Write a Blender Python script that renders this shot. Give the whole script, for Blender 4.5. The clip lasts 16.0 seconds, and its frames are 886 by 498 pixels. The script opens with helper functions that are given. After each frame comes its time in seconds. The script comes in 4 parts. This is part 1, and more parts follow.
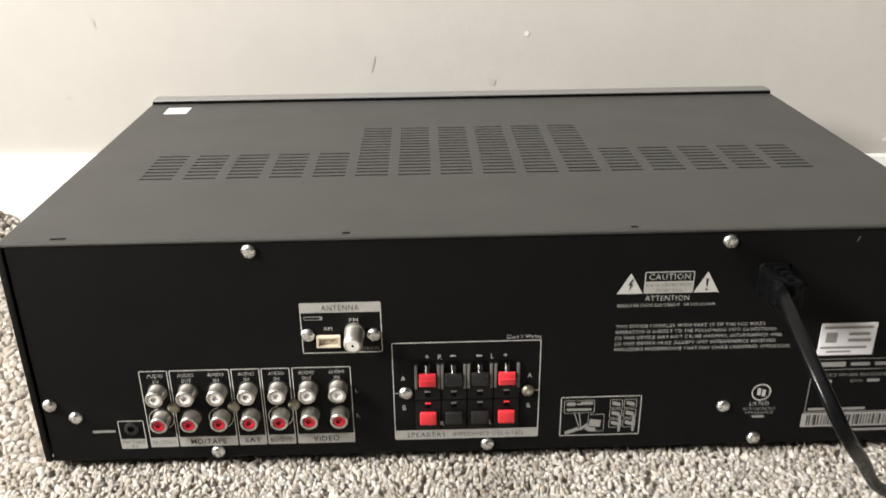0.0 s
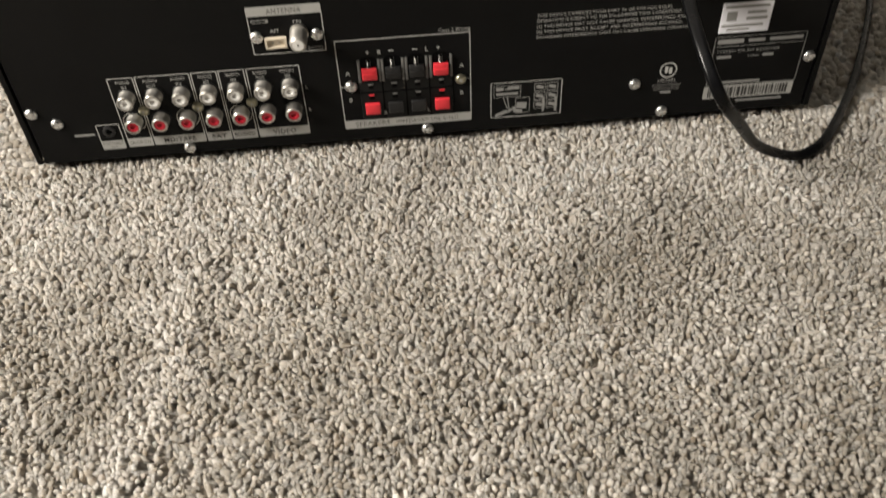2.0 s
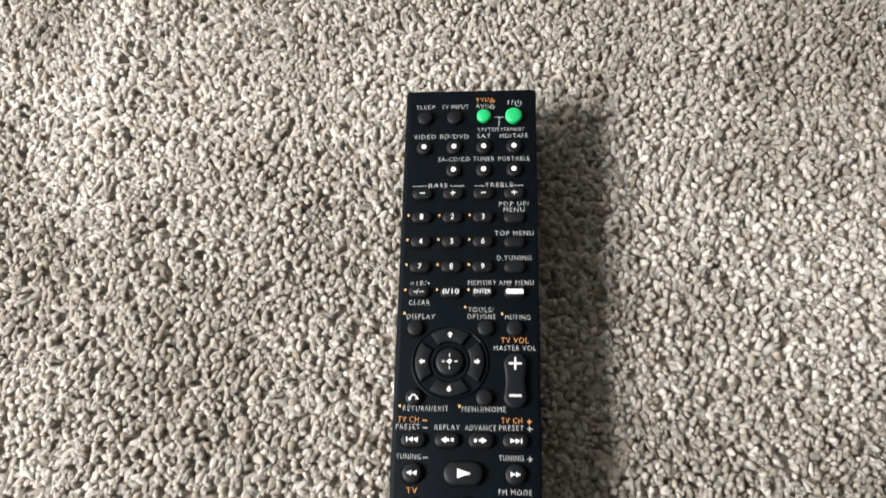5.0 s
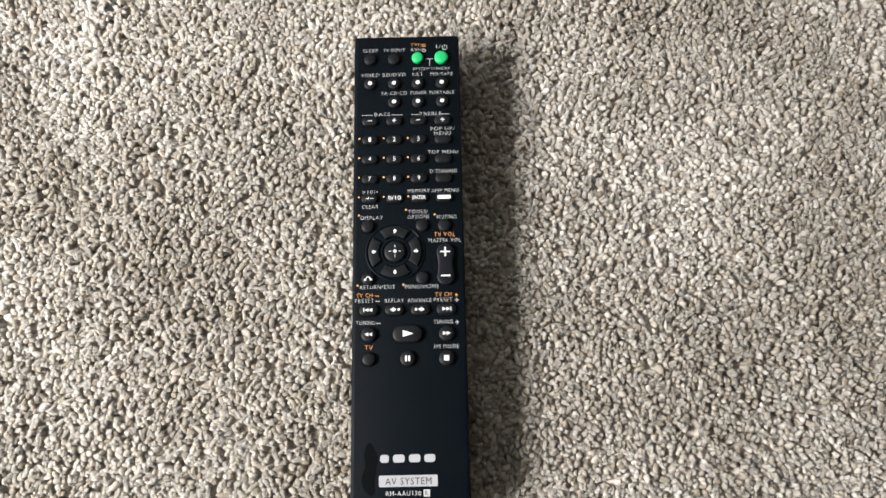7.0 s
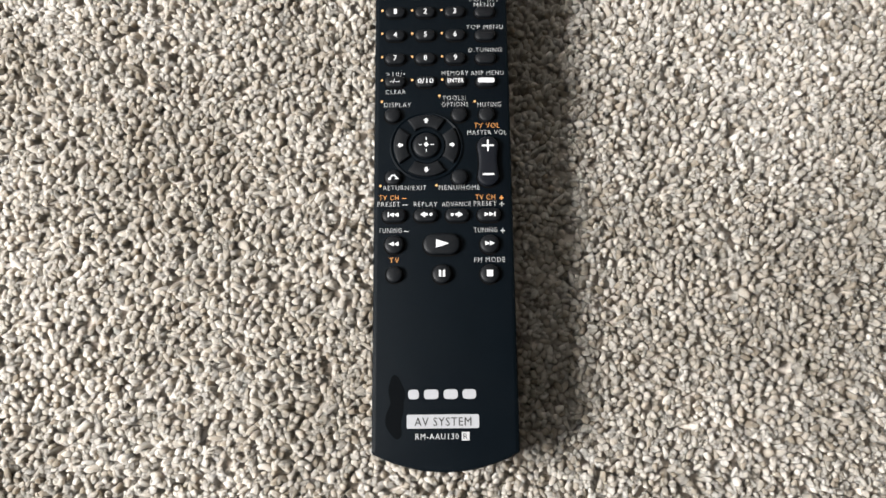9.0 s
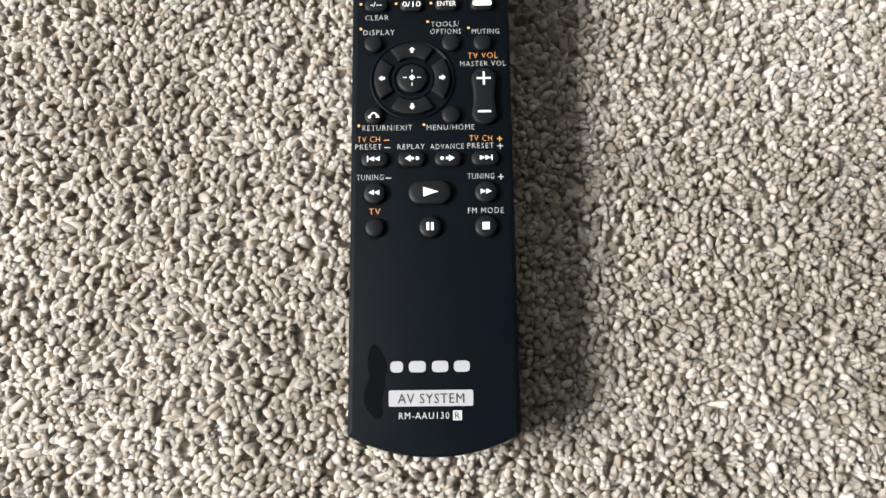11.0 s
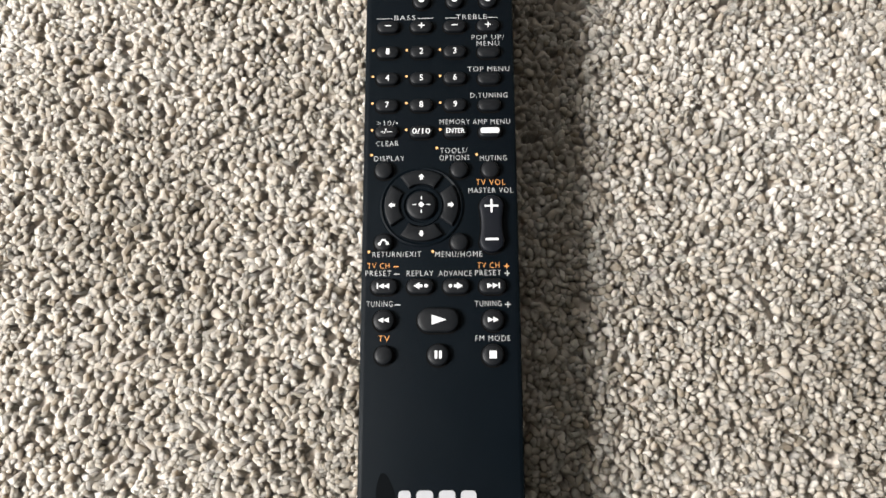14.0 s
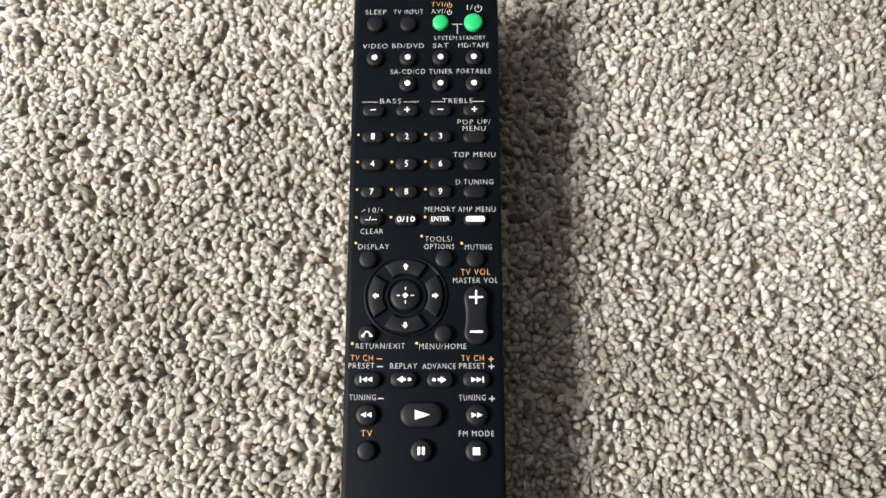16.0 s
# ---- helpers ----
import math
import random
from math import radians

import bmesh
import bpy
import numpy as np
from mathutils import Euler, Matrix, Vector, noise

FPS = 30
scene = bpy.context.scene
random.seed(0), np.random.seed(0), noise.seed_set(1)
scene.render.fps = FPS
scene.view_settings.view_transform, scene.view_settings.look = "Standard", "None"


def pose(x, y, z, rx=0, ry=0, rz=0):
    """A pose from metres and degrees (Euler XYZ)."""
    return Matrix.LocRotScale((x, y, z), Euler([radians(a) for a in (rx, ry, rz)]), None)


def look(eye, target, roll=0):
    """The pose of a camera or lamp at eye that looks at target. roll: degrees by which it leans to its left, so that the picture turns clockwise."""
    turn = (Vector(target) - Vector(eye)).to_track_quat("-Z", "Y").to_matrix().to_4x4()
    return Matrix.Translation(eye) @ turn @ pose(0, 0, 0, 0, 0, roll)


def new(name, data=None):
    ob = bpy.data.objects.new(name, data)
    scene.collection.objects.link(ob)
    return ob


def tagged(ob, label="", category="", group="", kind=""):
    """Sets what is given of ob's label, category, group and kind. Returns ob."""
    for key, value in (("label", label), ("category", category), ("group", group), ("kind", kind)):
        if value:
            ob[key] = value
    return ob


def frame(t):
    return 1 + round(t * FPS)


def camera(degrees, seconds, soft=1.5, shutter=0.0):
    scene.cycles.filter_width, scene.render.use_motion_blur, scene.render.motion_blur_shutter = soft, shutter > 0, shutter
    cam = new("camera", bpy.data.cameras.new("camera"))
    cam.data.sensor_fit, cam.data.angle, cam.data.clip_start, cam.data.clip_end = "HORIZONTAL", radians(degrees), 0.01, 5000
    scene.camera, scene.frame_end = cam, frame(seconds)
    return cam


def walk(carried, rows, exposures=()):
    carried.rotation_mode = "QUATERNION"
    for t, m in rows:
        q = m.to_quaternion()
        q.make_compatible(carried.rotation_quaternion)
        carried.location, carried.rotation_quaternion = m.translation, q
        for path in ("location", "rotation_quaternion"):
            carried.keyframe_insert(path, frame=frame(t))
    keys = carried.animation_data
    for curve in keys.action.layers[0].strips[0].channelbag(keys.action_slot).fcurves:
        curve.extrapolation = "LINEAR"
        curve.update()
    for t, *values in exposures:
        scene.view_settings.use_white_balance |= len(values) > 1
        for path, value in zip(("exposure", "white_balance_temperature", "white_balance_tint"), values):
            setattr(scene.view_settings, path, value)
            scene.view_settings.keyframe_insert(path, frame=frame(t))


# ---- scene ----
cam = camera(54.93, 16.0, shutter=0.3)
PATH = [
    (0, (0.1864, -0.3421, 0.2659), (0.1925, -0.0682, 0.1436), -0.73),
    (0.5, (0.1908, -0.3662, 0.2734), (0.1988, -0.0993, 0.1366), -0.68),
    (1, (0.1926, -0.3776, 0.2766), (0.2017, -0.1195, 0.1241), -1.67),
    (1.5, (0.1964, -0.3874, 0.2877), (0.2046, -0.1474, 0.1078), -2.69),
    (2, (0.2012, -0.3889, 0.2861), (0.2115, -0.1720, 0.0791), -2.88),
    (2.5, (0.1996, -0.3943, 0.2842), (0.2120, -0.2000, 0.0560), -2.85),
    (3, (0.2125, -0.4033, 0.2878), (0.2202, -0.2289, 0.0439), -4.22),
    (3.5, (0.2193, -0.4058, 0.2843), (0.2197, -0.2462, 0.0303), -6.81),
    (4, (0.2208, -0.4083, 0.2804), (0.2159, -0.2628, 0.0181), -8.34),
    (4.5, (0.2257, -0.4085, 0.2817), (0.2172, -0.2787, 0.0113), -10.03),
    (5, (0.2277, -0.4192, 0.2929), (0.2161, -0.3059, 0.0154), -11.79),
    (5.2, (0.2293, -0.4231, 0.2976), (0.2162, -0.3170, 0.0174), -12.94),
    (7.3, (0.2243, -0.4586, 0.3714), (0.2346, -0.3731, 0.0840), -0.96),
    (7.5, (0.2245, -0.4620, 0.3683), (0.2342, -0.3757, 0.0811), -1.30),
    (8, (0.2121, -0.4641, 0.3564), (0.2268, -0.3783, 0.0693), 2.47),
    (8.5, (0.2111, -0.4585, 0.3304), (0.2220, -0.3769, 0.0419), 0.19),
    (9, (0.2091, -0.4585, 0.2987), (0.2166, -0.3823, 0.0087), -1.55),
    (9.5, (0.2100, -0.4594, 0.2753), (0.2164, -0.3810, -0.0142), -2.27),
    (10, (0.2136, -0.4594, 0.2677), (0.2183, -0.3861, -0.0232), -3.61),
    (10.2, (0.2146, -0.4564, 0.2632), (0.2178, -0.3887, -0.0290), -4.63),
    (12.3, (0.2137, -0.4598, 0.2556), (0.2200, -0.3836, -0.0345), -2.36),
    (12.5, (0.2153, -0.4575, 0.2622), (0.2208, -0.3808, -0.0278), -2.97),
    (13, (0.2174, -0.4470, 0.2707), (0.2217, -0.3701, -0.0193), -4.01),
    (13.5, (0.2179, -0.4395, 0.2704), (0.2206, -0.3595, -0.0187), -5.19),
    (14, (0.2181, -0.4290, 0.2697), (0.2203, -0.3515, -0.0201), -5.30),
    (14.5, (0.2189, -0.4201, 0.2690), (0.2210, -0.3436, -0.0211), -5.28),
    (15, (0.2220, -0.4132, 0.2694), (0.2238, -0.3373, -0.0209), -5.36),
    (15.5, (0.2244, -0.4069, 0.2715), (0.2275, -0.3302, -0.0185), -4.39),
    (16, (0.2249, -0.4021, 0.2747), (0.2284, -0.3253, -0.0153), -4.05),
]
EXPOSURES = [(0.0, 0.18, 6800, 10), (1.0, 0.08, 7000, 10), (1.5, -0.15, 7100, 10), (2.0, -0.35, 7150, 10), (2.5, -0.45, 6650, 10), (3.0, -0.05, 6500, 10), (5.0, 0.06, 6520, 10), (9.0, 0.14, 6500, 10), (16.0, 0.2, 6620, 10)]
walk(cam, [(t, look(eye, target, roll)) for t, eye, target, roll in PATH], EXPOSURES)

# ---- daylight: sky outside, window openings of the room ----
world = bpy.data.worlds.new("sky")
scene.world = world
world.use_nodes = True
sky = world.node_tree.nodes.new("ShaderNodeTexSky")
sky.sky_type, sky.sun_disc = "NISHITA", False
sky.sun_elevation, sky.sun_rotation = radians(35), radians(-110)
world.node_tree.links.new(sky.outputs[0], world.node_tree.nodes["Background"].inputs[0])
world.node_tree.nodes["Background"].inputs[1].default_value = 0.1

ROOM = pose(0.2, 0.3053, 0, 0, 0, -3.6)   # along the wall behind the receiver
X_WEST, X_EAST, Y_SOUTH, H_ROOM = -1.4, 3.2, -4.6, 2.6
WEST_WINDOW = (-1.31, -0.55, 0.84, 1.5)  # y0, y1, z0, z1; unseen window, sized for the soft edge of the remote's shadow


def window_light(name, place, aim, width, height, watts, colour):
    lamp = bpy.data.lights.new(name, "AREA")
    lamp.shape, lamp.size, lamp.size_y, lamp.energy, lamp.color = "RECTANGLE", width, height, watts, colour
    ob = new(name, lamp)
    ob.matrix_world = ROOM @ look(place, aim)
    return ob


y0, y1, z0, z1 = WEST_WINDOW
window_light("west_daylight", (X_WEST - 0.03, (y0 + y1) / 2, (z0 + z1) / 2), (0, (y0 + y1) / 2, (z0 + z1) / 2), y1 - y0, z1 - z0, 162, (1.0, 0.985, 0.965))


# ---- materials ----
def material(name, colour, rough=0.6, metal=0.0, spread=0.0, scale=60.0, bump=0.0, bump_scale=400.0, wear=0.0, specular=0.5):
    """Colour varied at two scales by noise, with fine relief."""
    m = bpy.data.materials.new(name)
    m.use_nodes = True
    nodes, links = m.node_tree.nodes, m.node_tree.links
    b = nodes["Principled BSDF"]
    b.inputs["Base Color"].default_value = (*colour, 1)
    b.inputs["Roughness"].default_value, b.inputs["Metallic"].default_value = rough, metal
    b.inputs["Specular IOR Level"].default_value = specular
    where = nodes.new("ShaderNodeTexCoord")

    def grain(size, detail=3.0):
        n = nodes.new("ShaderNodeTexNoise")
        n.inputs["Scale"].default_value, n.inputs["Detail"].default_value = size, detail
        links.new(where.outputs["Object"], n.inputs["Vector"])
        return n.outputs[0]

    if spread:
        both = nodes.new("ShaderNodeMath")
        both.operation = "ADD"
        links.new(grain(scale), both.inputs[0])
        links.new(grain(scale * 7.3), both.inputs[1])
        ramp = nodes.new("ShaderNodeMapRange")
        ramp.inputs["From Min"].default_value, ramp.inputs["From Max"].default_value = 0.7, 1.3
        ramp.inputs["To Min"].default_value, ramp.inputs["To Max"].default_value = 1 - spread, 1 + spread
        links.new(both.outputs[0], ramp.inputs["Value"])
        mix = nodes.new("ShaderNodeVectorMath")
        mix.operation = "SCALE"
        mix.inputs[0].default_value = colour
        links.new(ramp.outputs[0], mix.inputs["Scale"])
        links.new(mix.outputs[0], b.inputs["Base Color"])
    if wear:
        r = nodes.new("ShaderNodeMapRange")
        r.inputs["From Min"].default_value, r.inputs["From Max"].default_value = 0.35, 0.65
        r.inputs["To Min"].default_value, r.inputs["To Max"].default_value = max(0.02, rough - wear), min(1, rough + wear)
        links.new(grain(scale * 0.6, 5), r.inputs["Value"])
        links.new(r.outputs[0], b.inputs["Roughness"])
    if bump:
        h = nodes.new("ShaderNodeBump")
        h.inputs["Strength"].default_value, h.inputs["Distance"].default_value = bump, 0.0006
        links.new(grain(bump_scale), h.inputs["Height"])
        links.new(h.outputs[0], b.inputs["Normal"])
    return m


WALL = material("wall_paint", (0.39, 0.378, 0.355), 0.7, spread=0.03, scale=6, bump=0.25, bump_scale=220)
# walls out of view, set near black to cut bounced light
DIMMED_WALL = material("unseen_wall_dimmed", (0.09, 0.087, 0.083), 0.8, spread=0.03, scale=6, bump=0.25, bump_scale=220)
SKIRTING = material("white_gloss_paint", (0.84, 0.83, 0.81), 0.35, spread=0.02, scale=15, bump=0.1, bump_scale=90)
# unseen as well, darkened so that shadows on the carpet stay deep
CEILING = material("unseen_ceiling_dimmed", (0.11, 0.107, 0.102), 0.85, spread=0.02, scale=8, bump=0.3)
BACKING = material("carpet_backing", (0.5, 0.45, 0.4), 0.95, spread=0.3, scale=90, bump=0.6)
# black steel: top base lifted for sheen off the wall, rear darkened as shaded
COVER = material("black_steel_sheen_lifted", (0.034, 0.0337, 0.0325), 0.45, spread=0.1, scale=40, bump=0.2, bump_scale=1800, wear=0.015, specular=0.35)
PANEL = material("black_steel_shaded", (0.0016, 0.0016, 0.0016), 0.55, spread=0.12, scale=60, bump=0.12, bump_scale=1500, wear=0.08, specular=0.14)
# near black for joints, and for shade in holes and under the vents
DARK = material("dark_shade_and_joints", (0.002, 0.002, 0.002), 0.8, specular=0.05)
FASCIA = material("grey_fascia", (0.16, 0.16, 0.156), 0.4, spread=0.06, scale=50)
PRINT = material("white_ink", (0.42, 0.42, 0.405), 0.6, spread=0.1, scale=900)
PRINT_DIM = material("grey_ink", (0.225, 0.225, 0.2175), 0.6, spread=0.15, scale=900)
STRIP = material("silver_strip", (0.315, 0.315, 0.3), 0.5, spread=0.08, scale=300)
INK = material("dark_ink", (0.012, 0.012, 0.012), 0.6)
STEEL = material("zinc_screw", (0.61, 0.615, 0.61), 0.28, 1.0, spread=0.15, scale=500, bump=0.3, bump_scale=2500, wear=0.1)
BRASS = material("dull_brass_screw", (0.336, 0.32, 0.24), 0.4, 1.0, spread=0.2, scale=500, wear=0.1)
NICKEL = material("nickel_shell", (0.42, 0.405, 0.375), 0.45, 0.85, spread=0.1, scale=300, wear=0.08)
WHITE_PLASTIC = material("white_plastic", (0.585, 0.5775, 0.555), 0.4, spread=0.04, scale=300)
RED_PLASTIC = material("red_plastic", (0.33, 0.007, 0.02), 0.4, spread=0.06, scale=300)
RED_TAB = material("red_tab", (0.585, 0.02625, 0.0375), 0.45, spread=0.05, scale=250)
SPRING = material("spring_wire", (0.3, 0.29, 0.27), 0.4, 1.0)
CREAM = material("cream_plastic", (0.54, 0.4725, 0.375), 0.45, spread=0.05, scale=300)
BLOCK = material("black_block", (0.0056, 0.0056, 0.006), 0.5, spread=0.12, scale=200)
BLOCK_MID = material("terminal_block", (0.003, 0.003, 0.003), 0.5, spread=0.15, scale=200, specular=0.22)
BLOCK_EDGE = material("grey_block", (0.091, 0.0896, 0.0854), 0.5, spread=0.15, scale=200)
RUBBER = material("black_cord_vinyl", (0.0022, 0.0023, 0.0027), 0.3, spread=0.1, scale=120, wear=0.06, specular=0.14)
STICKER = material("white_sticker", (0.7, 0.705, 0.75), 0.5, spread=0.03, scale=200)
REMOTE = material("black_remote_plastic", (0.0011, 0.0026, 0.0042), 0.5, spread=0.1, scale=80, bump=0.2, bump_scale=3500, wear=0.04, specular=0.065)
KEY = material("charcoal_rubber_key", (0.0026, 0.0034, 0.0046), 0.5, spread=0.08, scale=300, bump=0.1, bump_scale=3000, specular=0.17)
KEY_GLOSS = material("volume_key", (0.003, 0.004, 0.0065), 0.42, spread=0.08, scale=300, specular=0.18)
GREEN = material("green_key", (0, 0.315, 0.09), 0.45, spread=0.04, scale=300)
KEY_WHITE = material("white_key_mark", (0.52, 0.527, 0.535), 0.5)
LEGEND = material("light_grey_legend", (0.35, 0.355, 0.36), 0.6)
SILVER = material("silver_ink", (0.27, 0.275, 0.29), 0.5, spread=0.05, scale=500)
ORANGE = material("orange_legend", (0.52, 0.225, 0.06), 0.6)
DOT = material("orange_dot", (0.5625, 0.315, 0.12), 0.6)
SMUDGE = material("dark_smudge", (0.0008, 0.0014, 0.002), 0.55, specular=0.045)


def carpet_material():
    m = bpy.data.materials.new("beige_twist_pile")
    m.use_nodes = True
    nodes, links = m.node_tree.nodes, m.node_tree.links
    b = nodes["Principled BSDF"]
    b.inputs["Roughness"].default_value, b.inputs["Specular IOR Level"].default_value = 0.8, 0.12
    info = nodes.new("ShaderNodeNewGeometry")
    ramp = nodes.new("ShaderNodeValToRGB")
    e = ramp.color_ramp.elements
    e[0].position, e[0].color = 0.0, (0.3, 0.266, 0.224, 1)
    e[1].position, e[1].color = 1.0, (0.7, 0.668, 0.628, 1)
    for spot, colour in ((0.12, (0.4, 0.364, 0.32)), (0.35, (0.48, 0.443, 0.399)), (0.6, (0.55, 0.515, 0.474)), (0.85, (0.62, 0.588, 0.549))):
        e.new(spot).color = (*colour, 1)
    b.inputs["Subsurface Weight"].default_value, b.inputs["Subsurface Scale"].default_value = 0.9, 0.0035
    b.inputs["Subsurface Radius"].default_value = (1.0, 0.95, 0.9)
    links.new(info.outputs["Random Per Island"], ramp.inputs[0])
    where = nodes.new("ShaderNodeTexCoord")
    broad = nodes.new("ShaderNodeTexNoise")
    broad.inputs["Scale"].default_value, broad.inputs["Detail"].default_value = 11, 3
    fine = nodes.new("ShaderNodeTexNoise")
    fine.inputs["Scale"].default_value = 1900
    for n in (broad, fine):
        links.new(where.outputs["Object"], n.inputs["Vector"])
    sum_ = nodes.new("ShaderNodeMath")
    sum_.operation = "ADD"
    links.new(broad.outputs[0], sum_.inputs[0])
    links.new(fine.outputs[0], sum_.inputs[1])
    gain = nodes.new("ShaderNodeMapRange")
    gain.inputs["From Min"].default_value, gain.inputs["From Max"].default_value = 0.6, 1.4
    gain.inputs["To Min"].default_value, gain.inputs["To Max"].default_value = 0.88, 1.16
    links.new(sum_.outputs[0], gain.inputs[0])
    mix = nodes.new("ShaderNodeVectorMath")
    mix.operation = "SCALE"
    links.new(ramp.outputs[0], mix.inputs[0])
    links.new(gain.outputs[0], mix.inputs["Scale"])
    nap_sheen = nodes.new("ShaderNodeValToRGB")
    nap_sheen.color_ramp.elements[0].position, nap_sheen.color_ramp.elements[0].color = 0.36, (0.82, 0.795, 0.75, 1)
    nap_sheen.color_ramp.elements[1].position, nap_sheen.color_ramp.elements[1].color = 0.74, (1.2, 1.19, 1.17, 1)
    nap_sheen.color_ramp.elements.new(0.96).color = (1.3, 1.3, 1.3, 1)
    # light caught by brushed pile, painted in paler: a streak, and a band beside the receiver
    axes = nodes.new("ShaderNodeSeparateXYZ")
    links.new(where.outputs["Object"], axes.inputs[0])

    def calc(kind, a, c):
        n = nodes.new("ShaderNodeMath")
        n.operation = kind
        for k, v in enumerate((a, c)):
            if isinstance(v, float):
                n.inputs[k].default_value = v
            else:
                links.new(v, n.inputs[k])
        return n.outputs[0]

    def smooth(v, lo, hi, top):
        n = nodes.new("ShaderNodeMapRange")
        n.interpolation_type = "SMOOTHSTEP"
        n.inputs[1].default_value, n.inputs[2].default_value = lo, hi
        n.inputs[3].default_value, n.inputs[4].default_value = 0.0, top
        links.new(v, n.inputs[0])
        return n.outputs[0]

    drift = calc("MULTIPLY", calc("SUBTRACT", broad.outputs[0], 0.5), 0.12)
    across = calc("ADD", calc("SUBTRACT", calc("SUBTRACT", axes.outputs[0], 0.098), calc("MULTIPLY", axes.outputs[1], 0.11)), drift)
    along = smooth(calc("ADD", axes.outputs[1], drift), -0.34, -0.24, 0.35)
    sheen_streak = calc("MULTIPLY", smooth(calc("ABSOLUTE", across, 0.0), 0.03, 0.006, 1.0), along)
    sheen_band = smooth(calc("ADD", axes.outputs[1], drift), -0.13, -0.05, 0.2)
    links.new(calc("ADD", broad.outputs[0], calc("MAXIMUM", sheen_streak, sheen_band)), nap_sheen.inputs[0])
    sheened = nodes.new("ShaderNodeVectorMath")
    sheened.operation = "MULTIPLY"
    links.new(mix.outputs[0], sheened.inputs[0])
    links.new(nap_sheen.outputs[0], sheened.inputs[1])
    pale = nodes.new("ShaderNodeVectorMath")
    pale.operation = "MINIMUM"
    pale.inputs[1].default_value = (0.84, 0.83, 0.82)
    links.new(sheened.outputs[0], pale.inputs[0])
    links.new(pale.outputs[0], b.inputs["Base Color"])
    h = nodes.new("ShaderNodeBump")
    h.inputs["Strength"].default_value, h.inputs["Distance"].default_value = 0.35, 0.0003
    links.new(fine.outputs[0], h.inputs["Height"])
    # loose fibres at the tips scatter the light evenly: the shading normal turns towards the pile's own direction
    fuzz, unit = nodes.new("ShaderNodeMix"), nodes.new("ShaderNodeVectorMath")
    fuzz.data_type, unit.operation = "VECTOR", "NORMALIZE"
    fuzz.inputs["Factor"].default_value = 0.6
    links.new(info.outputs["Normal"], fuzz.inputs[4])
    fuzz.inputs[5].default_value = (0.0, 0.0, 1.0)
    links.new(fuzz.outputs[1], unit.inputs[0])
    links.new(unit.outputs[0], h.inputs["Normal"])
    links.new(h.outputs[0], b.inputs["Normal"])
    # thin fibres let light through
    glow, both = nodes.new("ShaderNodeBsdfTranslucent"), nodes.new("ShaderNodeMixShader")
    links.new(pale.outputs[0], glow.inputs["Color"])
    both.inputs[0].default_value = 0.5
    links.new(b.outputs[0], both.inputs[1])
    links.new(glow.outputs[0], both.inputs[2])
    links.new(both.outputs[0], nodes["Material Output"].inputs["Surface"])
    return m


PILE = carpet_material()


# ---- building helpers ----
def mesh_of(name, bm, mat, smooth=None):
    me = bpy.data.meshes.new(name)
    bmesh.ops.recalc_face_normals(bm, faces=bm.faces[:])
    bm.to_mesh(me)
    bm.free()
    me.materials.append(mat)
    if smooth is not None:
        me.polygons.foreach_set("use_smooth", [True] * len(me.polygons))
        me.set_sharp_from_angle(angle=radians(smooth))
    return me


def part(name, bm, mat, parent, label="", at=None, smooth=35):
    ob = new(name, bm if isinstance(bm, bpy.types.Mesh) else mesh_of(name, bm, mat, smooth))
    ob.parent = parent
    if at is not None:
        ob.matrix_local = at
    if label:
        ob["label"] = label
    return ob


def thing(name, m, label, category, group="", kind=""):
    ob = new(name)
    ob.empty_display_size = 0.02
    ob.matrix_world = m
    return tagged(ob, label, category, group, kind)


def mm(x, y, z, rx=0, ry=0, rz=0):
    """A pose with its place in millimetres."""
    return pose(x / 1000, y / 1000, z / 1000, rx, ry, rz)


def box(bm, x0, x1, y0, y1, z0, z1, k=0.001):
    """A box from its bounds, in millimetres."""
    v = [bm.verts.new((x * k, y * k, z * k)) for x in (x0, x1) for y in (y0, y1) for z in (z0, z1)]
    for f in ((0, 1, 3, 2), (4, 6, 7, 5), (0, 4, 5, 1), (2, 3, 7, 6), (0, 2, 6, 4), (1, 5, 7, 3)):
        bm.faces.new([v[i] for i in f])
    return v


def bevelled_box(x0, x1, y0, y1, z0, z1, r, segments=2):
    bm = bmesh.new()
    box(bm, x0, x1, y0, y1, z0, z1)
    bmesh.ops.bevel(bm, geom=bm.edges[:], offset=r / 1000, segments=segments, affect="EDGES", profile=0.5)
    return bm


def ring_outline(r, n=28, squash=1.0):
    return [(r * math.cos(2 * math.pi * i / n), r * squash * math.sin(2 * math.pi * i / n)) for i in range(n)]


def round_rect(w, h, r, n=6):
    out = []
    for cx, cy, a in ((w / 2 - r, h / 2 - r, 0), (-w / 2 + r, h / 2 - r, 90), (-w / 2 + r, -h / 2 + r, 180), (w / 2 - r, -h / 2 + r, 270)):
        out += [(cx + r * math.cos(radians(a + 90 * i / n)), cy + r * math.sin(radians(a + 90 * i / n))) for i in range(n + 1)]
    return out


def stack(levels, cap_low=True, cap_high=True, bm=None):
    """Rings of equal length, (outline, height) in millimetres, joined from the lowest up."""
    bm = bm or bmesh.new()
    rings = [[bm.verts.new((x / 1000, y / 1000, z / 1000)) for x, y in line] for line, z in levels]
    for a, b in zip(rings, rings[1:]):
        for i in range(len(a)):
            j = (i + 1) % len(a)
            bm.faces.new((a[i], a[j], b[j], b[i]))
    if cap_low:
        bm.faces.new(rings[0][::-1])
    if cap_high:
        bm.faces.new(rings[-1])
    return bm


